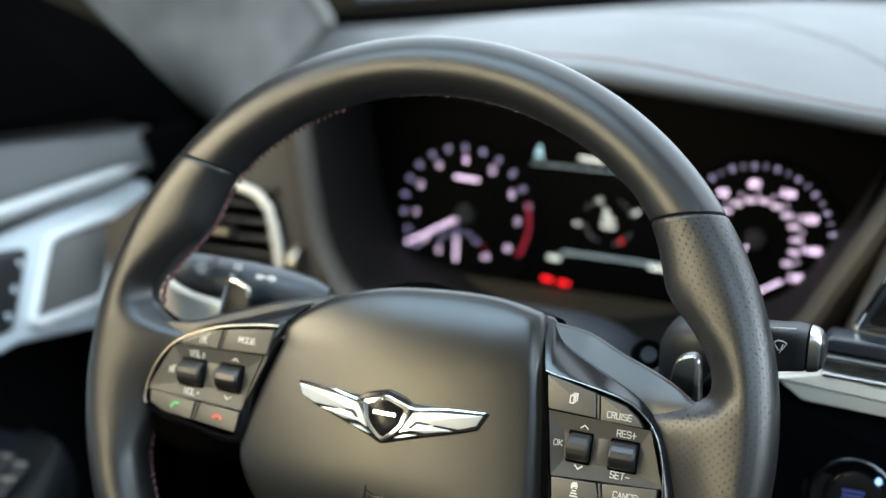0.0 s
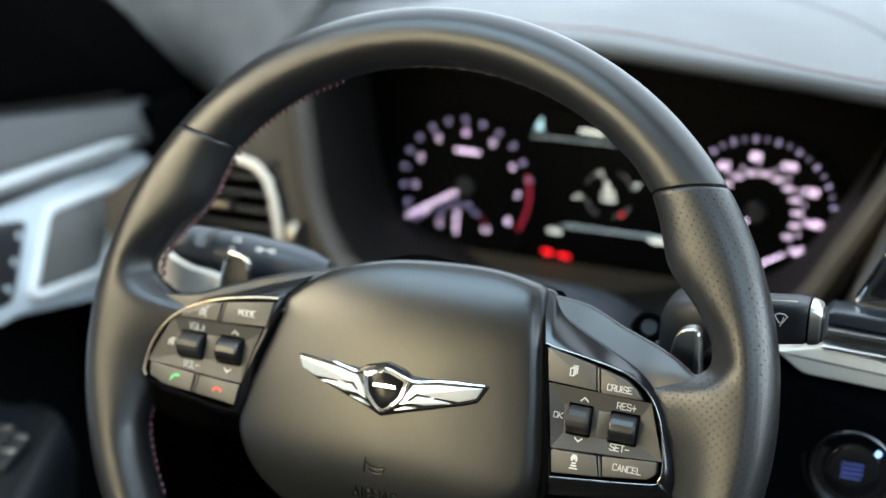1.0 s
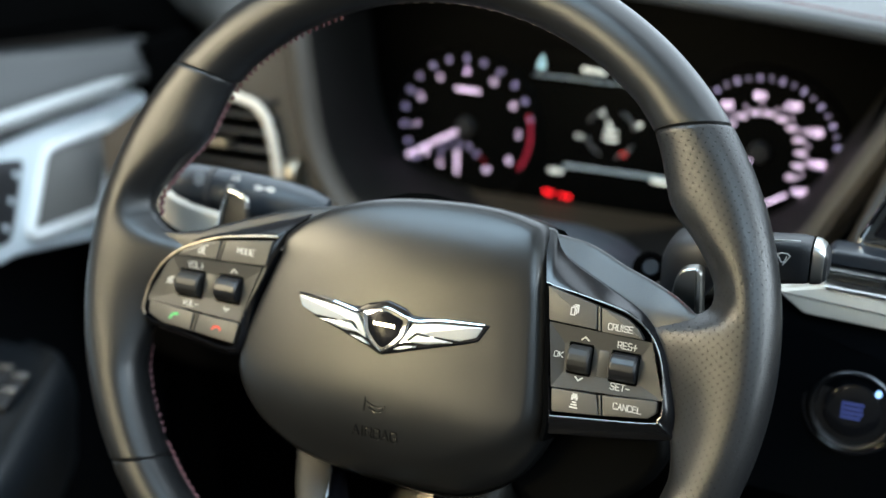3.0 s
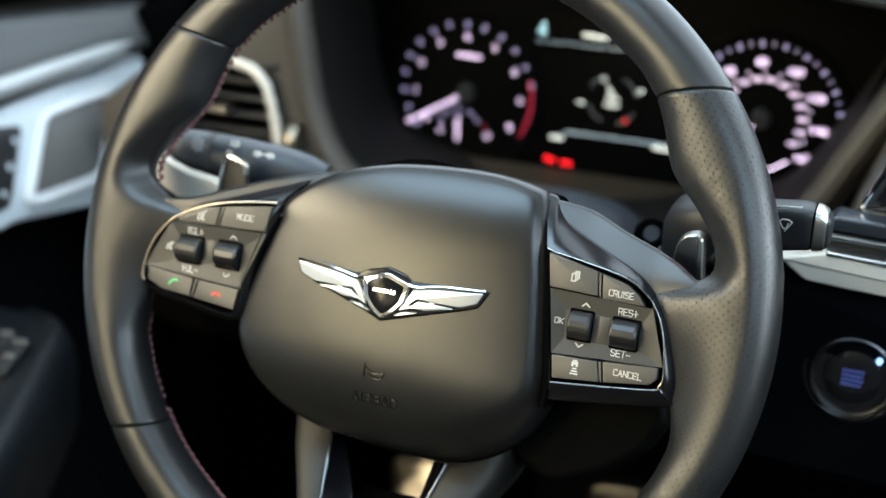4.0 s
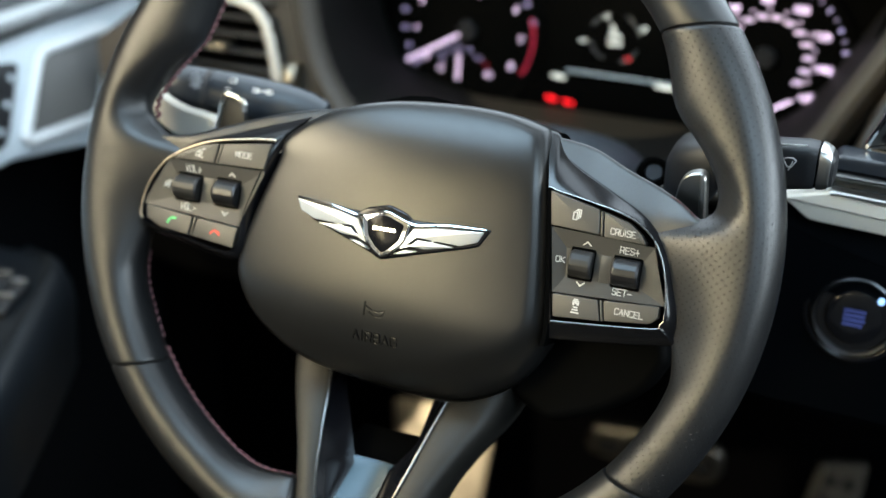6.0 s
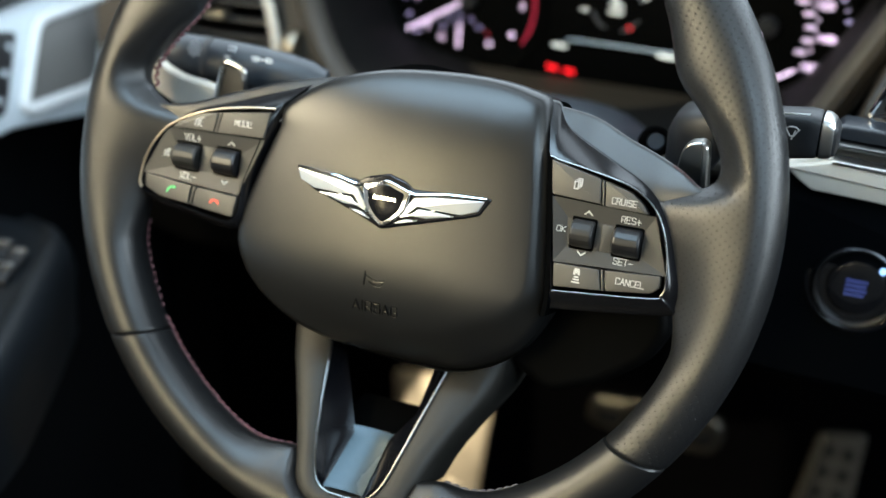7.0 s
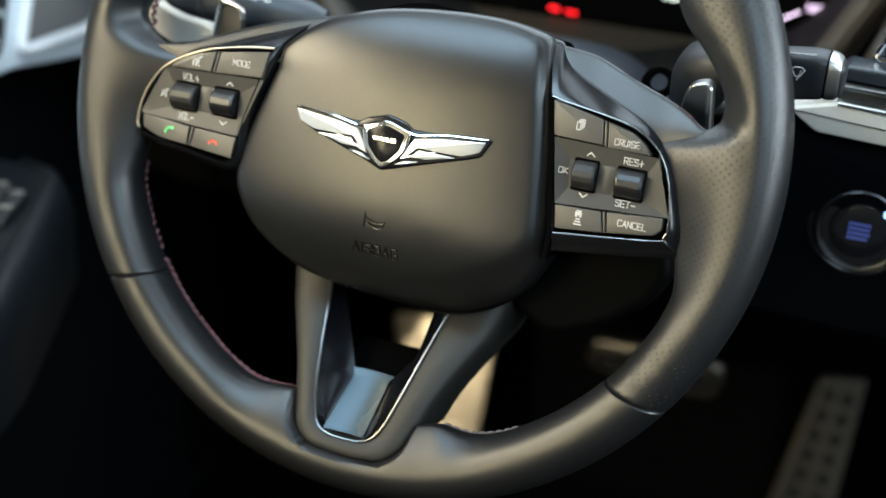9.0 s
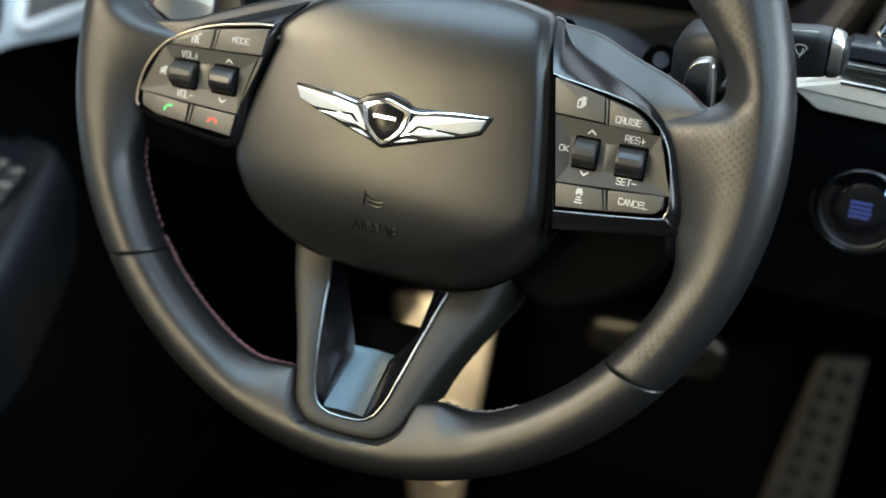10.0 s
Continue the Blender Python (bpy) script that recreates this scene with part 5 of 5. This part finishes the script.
# ---- steering column and stalks ----
column = thing("steering_column", "dark plastic steering column cover behind the wheel", "steering column")


def column_cover():
    bm = bmesh.new()
    loops = []
    for y, w, zt, zb in ((0.035, 0.060, 0.690, 0.600), (0.045, 0.072, 0.697, 0.592), (0.08, 0.079, 0.6955, 0.580), (0.14, 0.082, 0.6835, 0.560), (0.22, 0.082, 0.652, 0.54), (0.30, 0.07, 0.61, 0.52)):
        zc, h = (zt + zb) / 2, (zt - zb) / 2
        loop = []
        for i in range(32):
            a = 2 * math.pi * i / 32
            c, s = math.cos(a), math.sin(a)
            loop.append((w * math.copysign(abs(c) ** 0.55, c), y, zc + h * math.copysign(abs(s) ** 0.6, s)))
        loops.append(loop)
    rings(bm, loops)
    return bm


part("cover", column_cover(), COLUMN_SKYLIT, column)
part("hub_boot", move(turned([(0.060, -0.045), (0.062, -0.02), (0.058, -0.012)], 32), WHEEL), BLACK, column)


def lathe(p0, p1, profile, n=24, flat=1.0):
    """A turned body from p0 to p1; profile of (share of the way, radius)."""
    p0, p1 = Vector(p0), Vector(p1)
    t = (p1 - p0).normalized()
    up = Vector((0, 0, 1))
    up = (up - t * up.dot(t)).normalized()
    side = t.cross(up)
    bm = bmesh.new()
    rings(bm, [[p0 + (p1 - p0) * s + side * (r * flat * math.cos(2 * math.pi * i / n)) + up * (r * math.sin(2 * math.pi * i / n)) for i in range(n)] for s, r in profile])
    return bm


knob = part("tilt_knob", lathe((0.101, 0.112, 0.676), (0.1085, 0.084, 0.6895), [(0, 0.0085), (0.6, 0.0085), (0.92, 0.0080), (1.0, 0.0070), (1.0, 0.0052), (0.9, 0.0050)]), BLACK, column, "small round black knob")
part("knob_centre", lathe((0.1065, 0.0915, 0.6859), (0.1082, 0.085, 0.6890), [(0, 0.0050), (0.9, 0.0050), (1, 0.0042)]), COLUMN_SKYLIT, knob, "knob centre with skylight blue in its colour")

lstalk = thing("light_stalk", "dark plastic light switch stalk with a turning end", "control stalk")
A, B = (-0.1755, 0.060, 0.7080), (-0.080, 0.078, 0.6950)
part("knob", lathe(A, B, [(0, 0.005), (0.01, 0.008), (0.03, 0.0098), (0.07, 0.0112), (0.25, 0.0120), (0.262, 0.0114)]), COLUMN_SKYLIT, lstalk, "dark turning end")
part("ring", lathe(A, B, [(0.262, 0.0119), (0.265, 0.0124), (0.30, 0.0126), (0.303, 0.0120)]), SHELL, lstalk, "grey ring")
part("lever", lathe(A, B, [(0.303, 0.0118), (0.31, 0.0125), (0.5, 0.0130), (0.75, 0.0125), (0.9, 0.0105), (1, 0.007)]), COLUMN_SKYLIT, lstalk)
part("end_mark", move(turned([(0.0005, 0), (0.0042, 0), (0.0042, 0.002), (0.0005, 0.0024)], 16), pose(-0.1752, 0.0585, 0.7062, 0, -100, 0)), SATIN, lstalk, "pale end insert")


def on_front(lines, w, cx, y, cz, tilt=0):
    """A symbol on a surface that faces the driver."""
    return move(strokes(lines, w), pose(cx, y, cz, 90 - tilt, 0, 0))


rays = [[(0.0027 * math.cos(a), 0.0027 * math.sin(a)), (0.0042 * math.cos(a), 0.0042 * math.sin(a))] for a in [math.pi * k / 4 for k in range(8)]]
circle = [[(0.0016 * math.cos(math.pi * k / 5), 0.0016 * math.sin(math.pi * k / 5)) for k in range(11)]]
part("light_symbol", on_front(rays + circle, 0.0008, -0.1475, 0.0505, 0.7150, 25), INK_DIM, lstalk)
part("lamp_symbol", on_front([[(-0.002, 0.001), (0.001, 0.001)], [(-0.002, -0.001), (0.001, -0.001)], [(0.002, 0.0015), (0.0026, 0), (0.002, -0.0015)]], 0.0008, -0.1250, 0.0535, 0.7172, 30), INK_DIM, lstalk)
part("lamp_symbol", on_front([[(-0.002, 0.001), (0.001, 0.001)], [(-0.002, -0.001), (0.001, -0.001)]], 0.0008, -0.1270, 0.0515, 0.7118, 15), INK_DIM, lstalk)
part("lamp_symbol", on_front([[(-0.006, 0.0006), (-0.003, 0.0010), (-0.003, -0.0012), (-0.006, -0.0008)], [(-0.002, 0), (0.002, 0)], [(0.006, 0.0006), (0.003, 0.0010), (0.003, -0.0012), (0.006, -0.0008)]], 0.0009, -0.1070, 0.0545, 0.7130, 20), INK_DIM, lstalk)

rstalk = thing("wiper_stalk", "dark plastic wiper stalk with a satin chrome end band", "control stalk")


def lever_body(rows_):
    bm = bmesh.new()
    loops = []
    for x, y, zc, hy, hz in rows_:
        loop = []
        for i in range(28):
            a = 2 * math.pi * i / 28
            c, s = math.cos(a), math.sin(a)
            loop.append((x, y + hy * math.copysign(abs(c) ** 0.45, c), zc + hz * math.copysign(abs(s) ** 0.45, s)))
        loops.append(loop)
    rings(bm, loops)
    return bm


part("lever_root", lever_body([(0.1150, 0.088, 0.689, 0.008, 0.010), (0.1172, 0.087, 0.6895, 0.012, 0.015), (0.121, 0.084, 0.6905, 0.0155, 0.0195), (0.128, 0.079, 0.693, 0.016, 0.0215), (0.139, 0.072, 0.700, 0.0135, 0.0185), (0.146, 0.068, 0.707, 0.009, 0.0125)]), DARK, rstalk, "flared dark stalk root")
part("lever", lever_body([(0.14, 0.068, 0.7072, 0.0085, 0.0115), (0.143, 0.0675, 0.7082, 0.009, 0.0125), (0.165, 0.062, 0.7126, 0.009, 0.0122), (0.186, 0.0585, 0.7170, 0.009, 0.0112), (0.1905, 0.058, 0.7174, 0.0086, 0.0107), (0.1915, 0.058, 0.7175, 0.0080, 0.0101)]), DARK, rstalk)
part("groove", lever_body([(0.1912, 0.058, 0.7175, 0.0079, 0.0100), (0.1945, 0.058, 0.7175, 0.0079, 0.0100)]), BLACK, rstalk)
part("chrome_band", lever_body([(0.1922, 0.058, 0.7175, 0.0080, 0.0101), (0.1926, 0.058, 0.7175, 0.0086, 0.0106), (0.1952, 0.0577, 0.7174, 0.0084, 0.0102), (0.1975, 0.0572, 0.7173, 0.0078, 0.0092), (0.1980, 0.057, 0.7173, 0.0073, 0.0086)]), SATIN, rstalk, "satin chrome end band")
part("end_cap", lever_body([(0.1978, 0.057, 0.7173, 0.0073, 0.0085), (0.1994, 0.057, 0.7172, 0.0066, 0.0075), (0.2004, 0.057, 0.7172, 0.0045, 0.0052)]), DARK, rstalk)
part("top_line", tube([(0.150, 0.0610, 0.7210), (0.168, 0.0560, 0.7250), (0.186, 0.0535, 0.7278)], 0.0006, 6), SATIN, rstalk, "thin chrome line")
part("wiper_symbol", on_front([[(-0.0030, 0.0017), (-0.0014, 0.0028), (0.0014, 0.0028), (0.0030, 0.0017), (0.0009, -0.0018), (-0.0009, -0.0018), (-0.0030, 0.0017)], [(0, -0.0033), (0.0013, 0.0010)]], 0.0005, 0.1795, 0.0485, 0.7200), WHITE_INK, rstalk)

# ---- driver's door ----
door = thing("car_door", "closed driver's door with silver trim, handle cup and armrest", "car door")
XD = -0.405
LEAN = Matrix(((1, 0, -0.38, 0.38 * 0.625), (0, 1, 0, 0), (0, 0, 1, 0), (0, 0, 0, 1)))  # the trim leans outwards towards its top
LEAN_UP = Matrix(((1, 0, -0.40, 0.40 * 0.645), (0, 1, 0, 0), (0, 0, 1, 0), (0, 0, 0, 1)))
part("upper_pad", move(yz_plate([(-0.9, 0.76), (-0.9, 0.655), (0.345, 0.668), (0.380, 0.666), (0.390, 0.676), (0.388, 0.700), (0.301, 0.7125), (0.2076, 0.728), (0.15, 0.742)], XD - 0.05, XD + 0.016, 0.010, 5), LEAN_UP), DASH, door, "soft dark grey upper door pad")
part("silver_strip", move(yz_plate([(-0.9, 0.690), (-0.9, 0.710), (0.1747, 0.6885), (0.2378, 0.6860), (0.3099, 0.6825), (0.350, 0.6760), (0.3154, 0.6703), (0.2537, 0.6730), (0.1703, 0.6761)], XD - 0.03, XD + 0.028, 0.003, 4), LEAN), STRIP, door, "satin silver door strip tapering to a point")
part("door_trim", move(yz_plate([(-0.9, 0.66), (-0.9, 0.57), (0.152, 0.588), (0.27, 0.564), (0.345, 0.60), (0.382, 0.648), (0.375, 0.6585), (0.2418, 0.6642), (0.16, 0.6645)], XD - 0.03, XD + 0.010, 0.004, 4), LEAN), SILVER_DIM, door, "pale satin metal door trim")
cup = [(0.166, 0.597), (0.250, 0.589), (0.268, 0.602), (0.304, 0.640), (0.298, 0.647), (0.218, 0.650)]
part("handle_surround", move(tube([Vector((XD + 0.012, p.x, p.y)) for p in rounded(cup, 0.010, 5)], 0.0042, 10, closed=True), LEAN), SILVER, door, "polished frame round the handle cup")
part("handle_cup", move(yz_plate([(0.172, 0.600), (0.252, 0.593), (0.299, 0.643), (0.220, 0.647)], XD - 0.02, XD + 0.0125, 0.002, 3, 0.01, 4), LEAN), CUP, door, "grey handle cup")
mem = part("memory_switch", move(yz_plate([(0.090, 0.606), (0.148, 0.600), (0.156, 0.606), (0.195, 0.648), (0.172, 0.653), (0.11, 0.655)], XD - 0.02, XD + 0.0125, 0.002, 3, 0.006), LEAN), DARK, door, "dark seat memory switch plate")
for y, z in ((0.180, 0.641), (0.165, 0.626), (0.149, 0.611)):
    part("memory_mark", move(move(disc(0, 0, 0.0026, 0, 0.0006, 12), pose(XD + 0.0125, y, z, 0, 90, 0)), LEAN), SILVER_DIM, mem)
part("lower_panel", yz_plate([(-0.9, 0.62), (-0.9, 0.02), (0.40, 0.02), (0.40, 0.60), (0.27, 0.57), (0.15, 0.592)], XD - 0.05, XD - 0.005, 0.003), DOOR_SHADED, door, "lower door panel, shade put into its blue-black colour")
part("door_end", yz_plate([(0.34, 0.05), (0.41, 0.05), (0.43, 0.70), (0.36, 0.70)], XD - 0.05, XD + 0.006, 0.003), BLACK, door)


def armrest_edge(y):
    """How far the armrest reaches into the cabin; it widens towards the seat."""
    return float(np.interp(y, [-0.60, -0.20, -0.07, -0.017, 0.053, 0.105, 0.122, 0.134, 0.142], [-0.35, -0.32, -0.250, -0.264, -0.295, -0.319, -0.329, -0.343, -0.368]))


def armrest():
    bm = bmesh.new()
    loops = []
    for y in [-0.60, -0.30, -0.15, -0.09, -0.05, -0.02, 0.01, 0.04, 0.07, 0.09, 0.105, 0.115, 0.122, 0.128, 0.134, 0.139, 0.142]:
        x0, e, z = XD - 0.01, armrest_edge(y), 0.530 - 0.006 * max(0.0, (y - 0.10) / 0.042) ** 2
        loops.append([(x0, y, z - 0.11), (x0, y, z - 0.006), (e - 0.016, y, z - 0.006), (e - 0.011, y, z - 0.0045), (e - 0.008, y, z - 0.001), (e - 0.004, y, z), (e + 0.001, y, z - 0.001), (e + 0.006, y, z - 0.005), (e + 0.010, y, z - 0.013), (e + 0.012, y, z - 0.028), (e + 0.004, y, z - 0.085), (x0 + 0.02, y, z - 0.12)])
    rings(bm, loops)
    return bm


part("armrest", armrest(), ARMREST, door, "dark padded armrest with a raised edge", 60)
sw = part("window_switch", slab(rounded([(XD + 0.005, -0.16), (-0.345, -0.16), (-0.290, -0.04), (-0.338, 0.088), (-0.352, 0.106), (XD + 0.005, 0.106)], 0.008, 4), 0.515, 0.5265, 0.0015), DARK, door, "dark window switch plate")
for x, y in ((-0.3300, 0.0760), (-0.3240, 0.0560), (-0.3480, 0.0820), (-0.3430, 0.0600)):
    key = part("window_key", move(box(-0.007, 0.007, -0.010, 0.010, 0, 0.006, 0.0018), pose(x, y, 0.5255, 8, 0, 12)), DARK, sw)
    part("key_lip", move(box(-0.0055, 0.0055, 0.0066, 0.0100, 0.0058, 0.0068, 0.0004), pose(x, y, 0.5255, 8, 0, 12)), SATIN, key, "satin metal key lip")

# ---- pillar, mirror corner, windshield foot ----
pillar = thing("windshield_pillar", "grey fabric-covered windshield pillar trim", "pillar trim")


def pillar_sheet(u, v):
    """u up the pillar, v from the door side to the glass side."""
    a = Vector((-0.415, 0.469, 0.690)).lerp(Vector((-0.425, 0.05, 1.04)), u)
    b = Vector((-0.355, 0.415, 0.690)).lerp(Vector((-0.365, 0.642, 0.764)), min(1, u * 3.2)) if u < 0.3125 else Vector((-0.365, 0.642, 0.764)).lerp(Vector((-0.38, 0.20, 1.06)), (u - 0.3125) / 0.6875)
    p = a.lerp(b, v)
    p.x += 0.012 * math.sin(math.pi * v)
    return tuple(p)


part("trim", grid(pillar_sheet, [i / 32 for i in range(33)], [i / 8 for i in range(9)]), FABRIC, pillar)
part("edge_strip", tube([pillar_sheet(u, 1.0) for u in [0.30 + 0.7 * i / 12 for i in range(13)]], 0.006, 8), HEADLINER, pillar, "pale edge strip")
mirror = thing("mirror_corner", "matt black triangular mirror mount in the door's window corner", "mirror mount")
part("mount", yz_plate([(-0.05, 0.735), (0.15, 0.742), (0.36, 0.712), (0.44, 0.690), (0.453, 0.704), (0.449, 0.721), (0.420, 0.7475), (0.3725, 0.778), (0.322, 0.8045), (0.265, 0.829), (0.10, 0.90), (0.0, 0.94)], XD - 0.04, XD - 0.012, 0.004), BLACK, mirror)
part("speaker_panel", yz_plate([(0.18, 0.745), (0.33, 0.73), (0.30, 0.79), (0.20, 0.83)], XD - 0.03, XD - 0.009, 0.002), BLACK, mirror)
cowl = thing("windshield_cowl", "black strip along the foot of the windshield", "cowl", kind="structure")
far = lambda x, dy, dz: (x, float(np.interp(x, FAR_X, FAR_Y)) + dy, float(np.interp(x, FAR_X, FAR_Z)) + dz)
cx_ = [-0.43 + 1.38 * i / 40 for i in range(41)]
part("cowl_strip", grid(lambda u, v: far(u, -0.004 + 0.03 * v, 0.001 + 0.012 * v), cx_, [0, 0.5, 1]), BLACK, cowl)
part("wiper_arm", tube([far(-0.36, 0.06, 0.020), far(-0.2, 0.075, 0.020), far(0.1, 0.10, 0.014), far(0.5, 0.10, 0.012)], 0.006, 8), DARK, cowl)

# ---- pedals and footwell ----
brake = thing("brake_pedal", "brushed metal brake pedal with rubber studs in the dark footwell", "pedal")
part("pad", xz_plate([(0.000, 0.272), (0.004, 0.300), (0.060, 0.306), (0.122, 0.304), (0.126, 0.284), (0.118, 0.266), (0.060, 0.262)], 0.395, 0.405, 0.004, 3, 0.010, 4), BRUSHED, brake, "brushed metal pad")
for i in range(4):
    part("stud", move(box(-0.010, 0.010, -0.003, 0.003, -0.006, 0.006, 0.002), pose(0.022 + 0.027 * i, 0.3945, 0.283)), RUBBER, brake)
part("arm", tube([(0.062, 0.405, 0.29), (0.060, 0.45, 0.37), (0.058, 0.50, 0.46), (0.055, 0.552, 0.50)], 0.009, 8), BLACK, brake)
gas = thing("accelerator_pedal", "long brushed metal accelerator pedal with rubber studs", "pedal")
gm = pose(0.205, 0.455, 0.17, 90 - 14, 0, 0)
part("pad", move(slab(rounded([(-0.040, -0.130), (0.027, -0.120), (0.036, 0.100), (-0.003, 0.094)], 0.005, 4), -0.006, 0.004, 0.002), gm), PEDAL_SHADED, gas, "metal pad, darkened for the footwell's shade")
part("side_rail", move(tube([(-0.0385, -0.13, 0.004), (-0.021, -0.02, 0.005), (-0.0025, 0.093, 0.004)], 0.0034, 8), gm), REST_METAL, gas, "bright metal edge")
for i in range(10):
    v = -0.108 + 0.0208 * i
    lo, hi = float(np.interp(v, [-0.13, 0.094], [-0.040, -0.003])), float(np.interp(v, [-0.12, 0.10], [0.027, 0.036]))
    for k in (0.30, 0.70):
        u = lo + (hi - lo) * k
        h = 0.0052
        part("stud", move(box(u - h, u + h, v - 0.0058, v + 0.0058, 0.003, 0.0056, 0.0015), gm), RUBBER, gas)
rest = thing("foot_rest", "brushed metal foot rest plate in the dark footwell", "foot rest")
rm = pose(-0.145, 0.43, 0.165, 90 - 20, 0, 0)
part("plate", move(slab(rounded([(-0.022, -0.154), (0.029, -0.154), (0.038, 0.086), (-0.075, 0.075)], 0.01, 4), -0.005, 0.0, 0.002), rm), REST_METAL, rest)
for i in range(5):
    part("rib", move(box(-0.024 + 0.010 * (2 - i), 0.016, -0.110 + 0.040 * i - 0.004, -0.110 + 0.040 * i + 0.004, -0.001, 0.003, 0.0015), rm), REST_METAL, rest)

# ---- cabin shell ----
def setting(name, bm, mat, label, category):
    return tagged(part(name, bm, mat), label, category, kind="structure")


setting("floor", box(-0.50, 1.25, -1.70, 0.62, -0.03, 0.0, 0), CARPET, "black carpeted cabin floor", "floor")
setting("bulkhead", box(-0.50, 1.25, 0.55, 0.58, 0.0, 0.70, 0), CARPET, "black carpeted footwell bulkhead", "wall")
def roof_lining():
    """The roof lining with two unseen openings through it, added for the overhead lamps."""
    bm = bmesh.new()
    for x0, x1, h0, h1, y0, y1 in ((-0.50, 0.30, -0.36, 0.10, -0.35, -0.07), (0.30, 1.25, 0.38, 1.02, -0.93, -0.31)):
        o = [(x0, -1.70), (x1, -1.70), (x1, 0.02), (x0, 0.02)]
        i = [(h0, y0), (h1, y0), (h1, y1), (h0, y1)]
        rings(bm, [[(x, y, 1.25) for x, y in i], [(x, y, 1.22) for x, y in i], [(x, y, 1.22) for x, y in o], [(x, y, 1.25) for x, y in o], [(x, y, 1.25) for x, y in i]], False, False)
    return bm


setting("ceiling", roof_lining(), ROOF_CLOTH, "dark grey cabin roof lining with openings for two added lamps", "ceiling")
# unseen box that keeps sun off the wheel but lets it reach the pedals
setting("sun_cut_header", box(-0.50, 1.25, -1.74, -1.66, 1.165, 1.22, 0), HEADLINER, "unseen grey header, added to cut off the low sun", "ceiling")
setting("wall_left", box(-0.53, -0.50, -1.70, 0.80, 0.0, 0.76, 0), SHELL, "dark lower side of the cabin", "wall")
setting("wall_right", box(1.25, 1.28, -1.70, 0.80, 0.0, 0.80, 0), SHELL, "dark lower side of the cabin", "wall")
setting("wall_rear", box(-0.50, 1.25, -1.73, -1.70, 0.0, 0.85, 0), SHELL, "dark rear wall of the cabin", "wall")
setting("wall_rear_upper", box(-0.115, 1.25, -1.73, -1.70, 0.85, 1.22, 0), SHELL, "dark upper rear wall of the cabin", "wall")
setting("hood", grid(lambda u, v: (-0.75 + 2.0 * u, 0.80 + 0.95 * v, 0.806 + 0.020 * math.sin(math.pi * u) - 0.05 * v * v), [i / 16 for i in range(17)], [i / 12 for i in range(13)]), BODY_PAINT, "grey-green engine hood beyond the windshield", "hood")
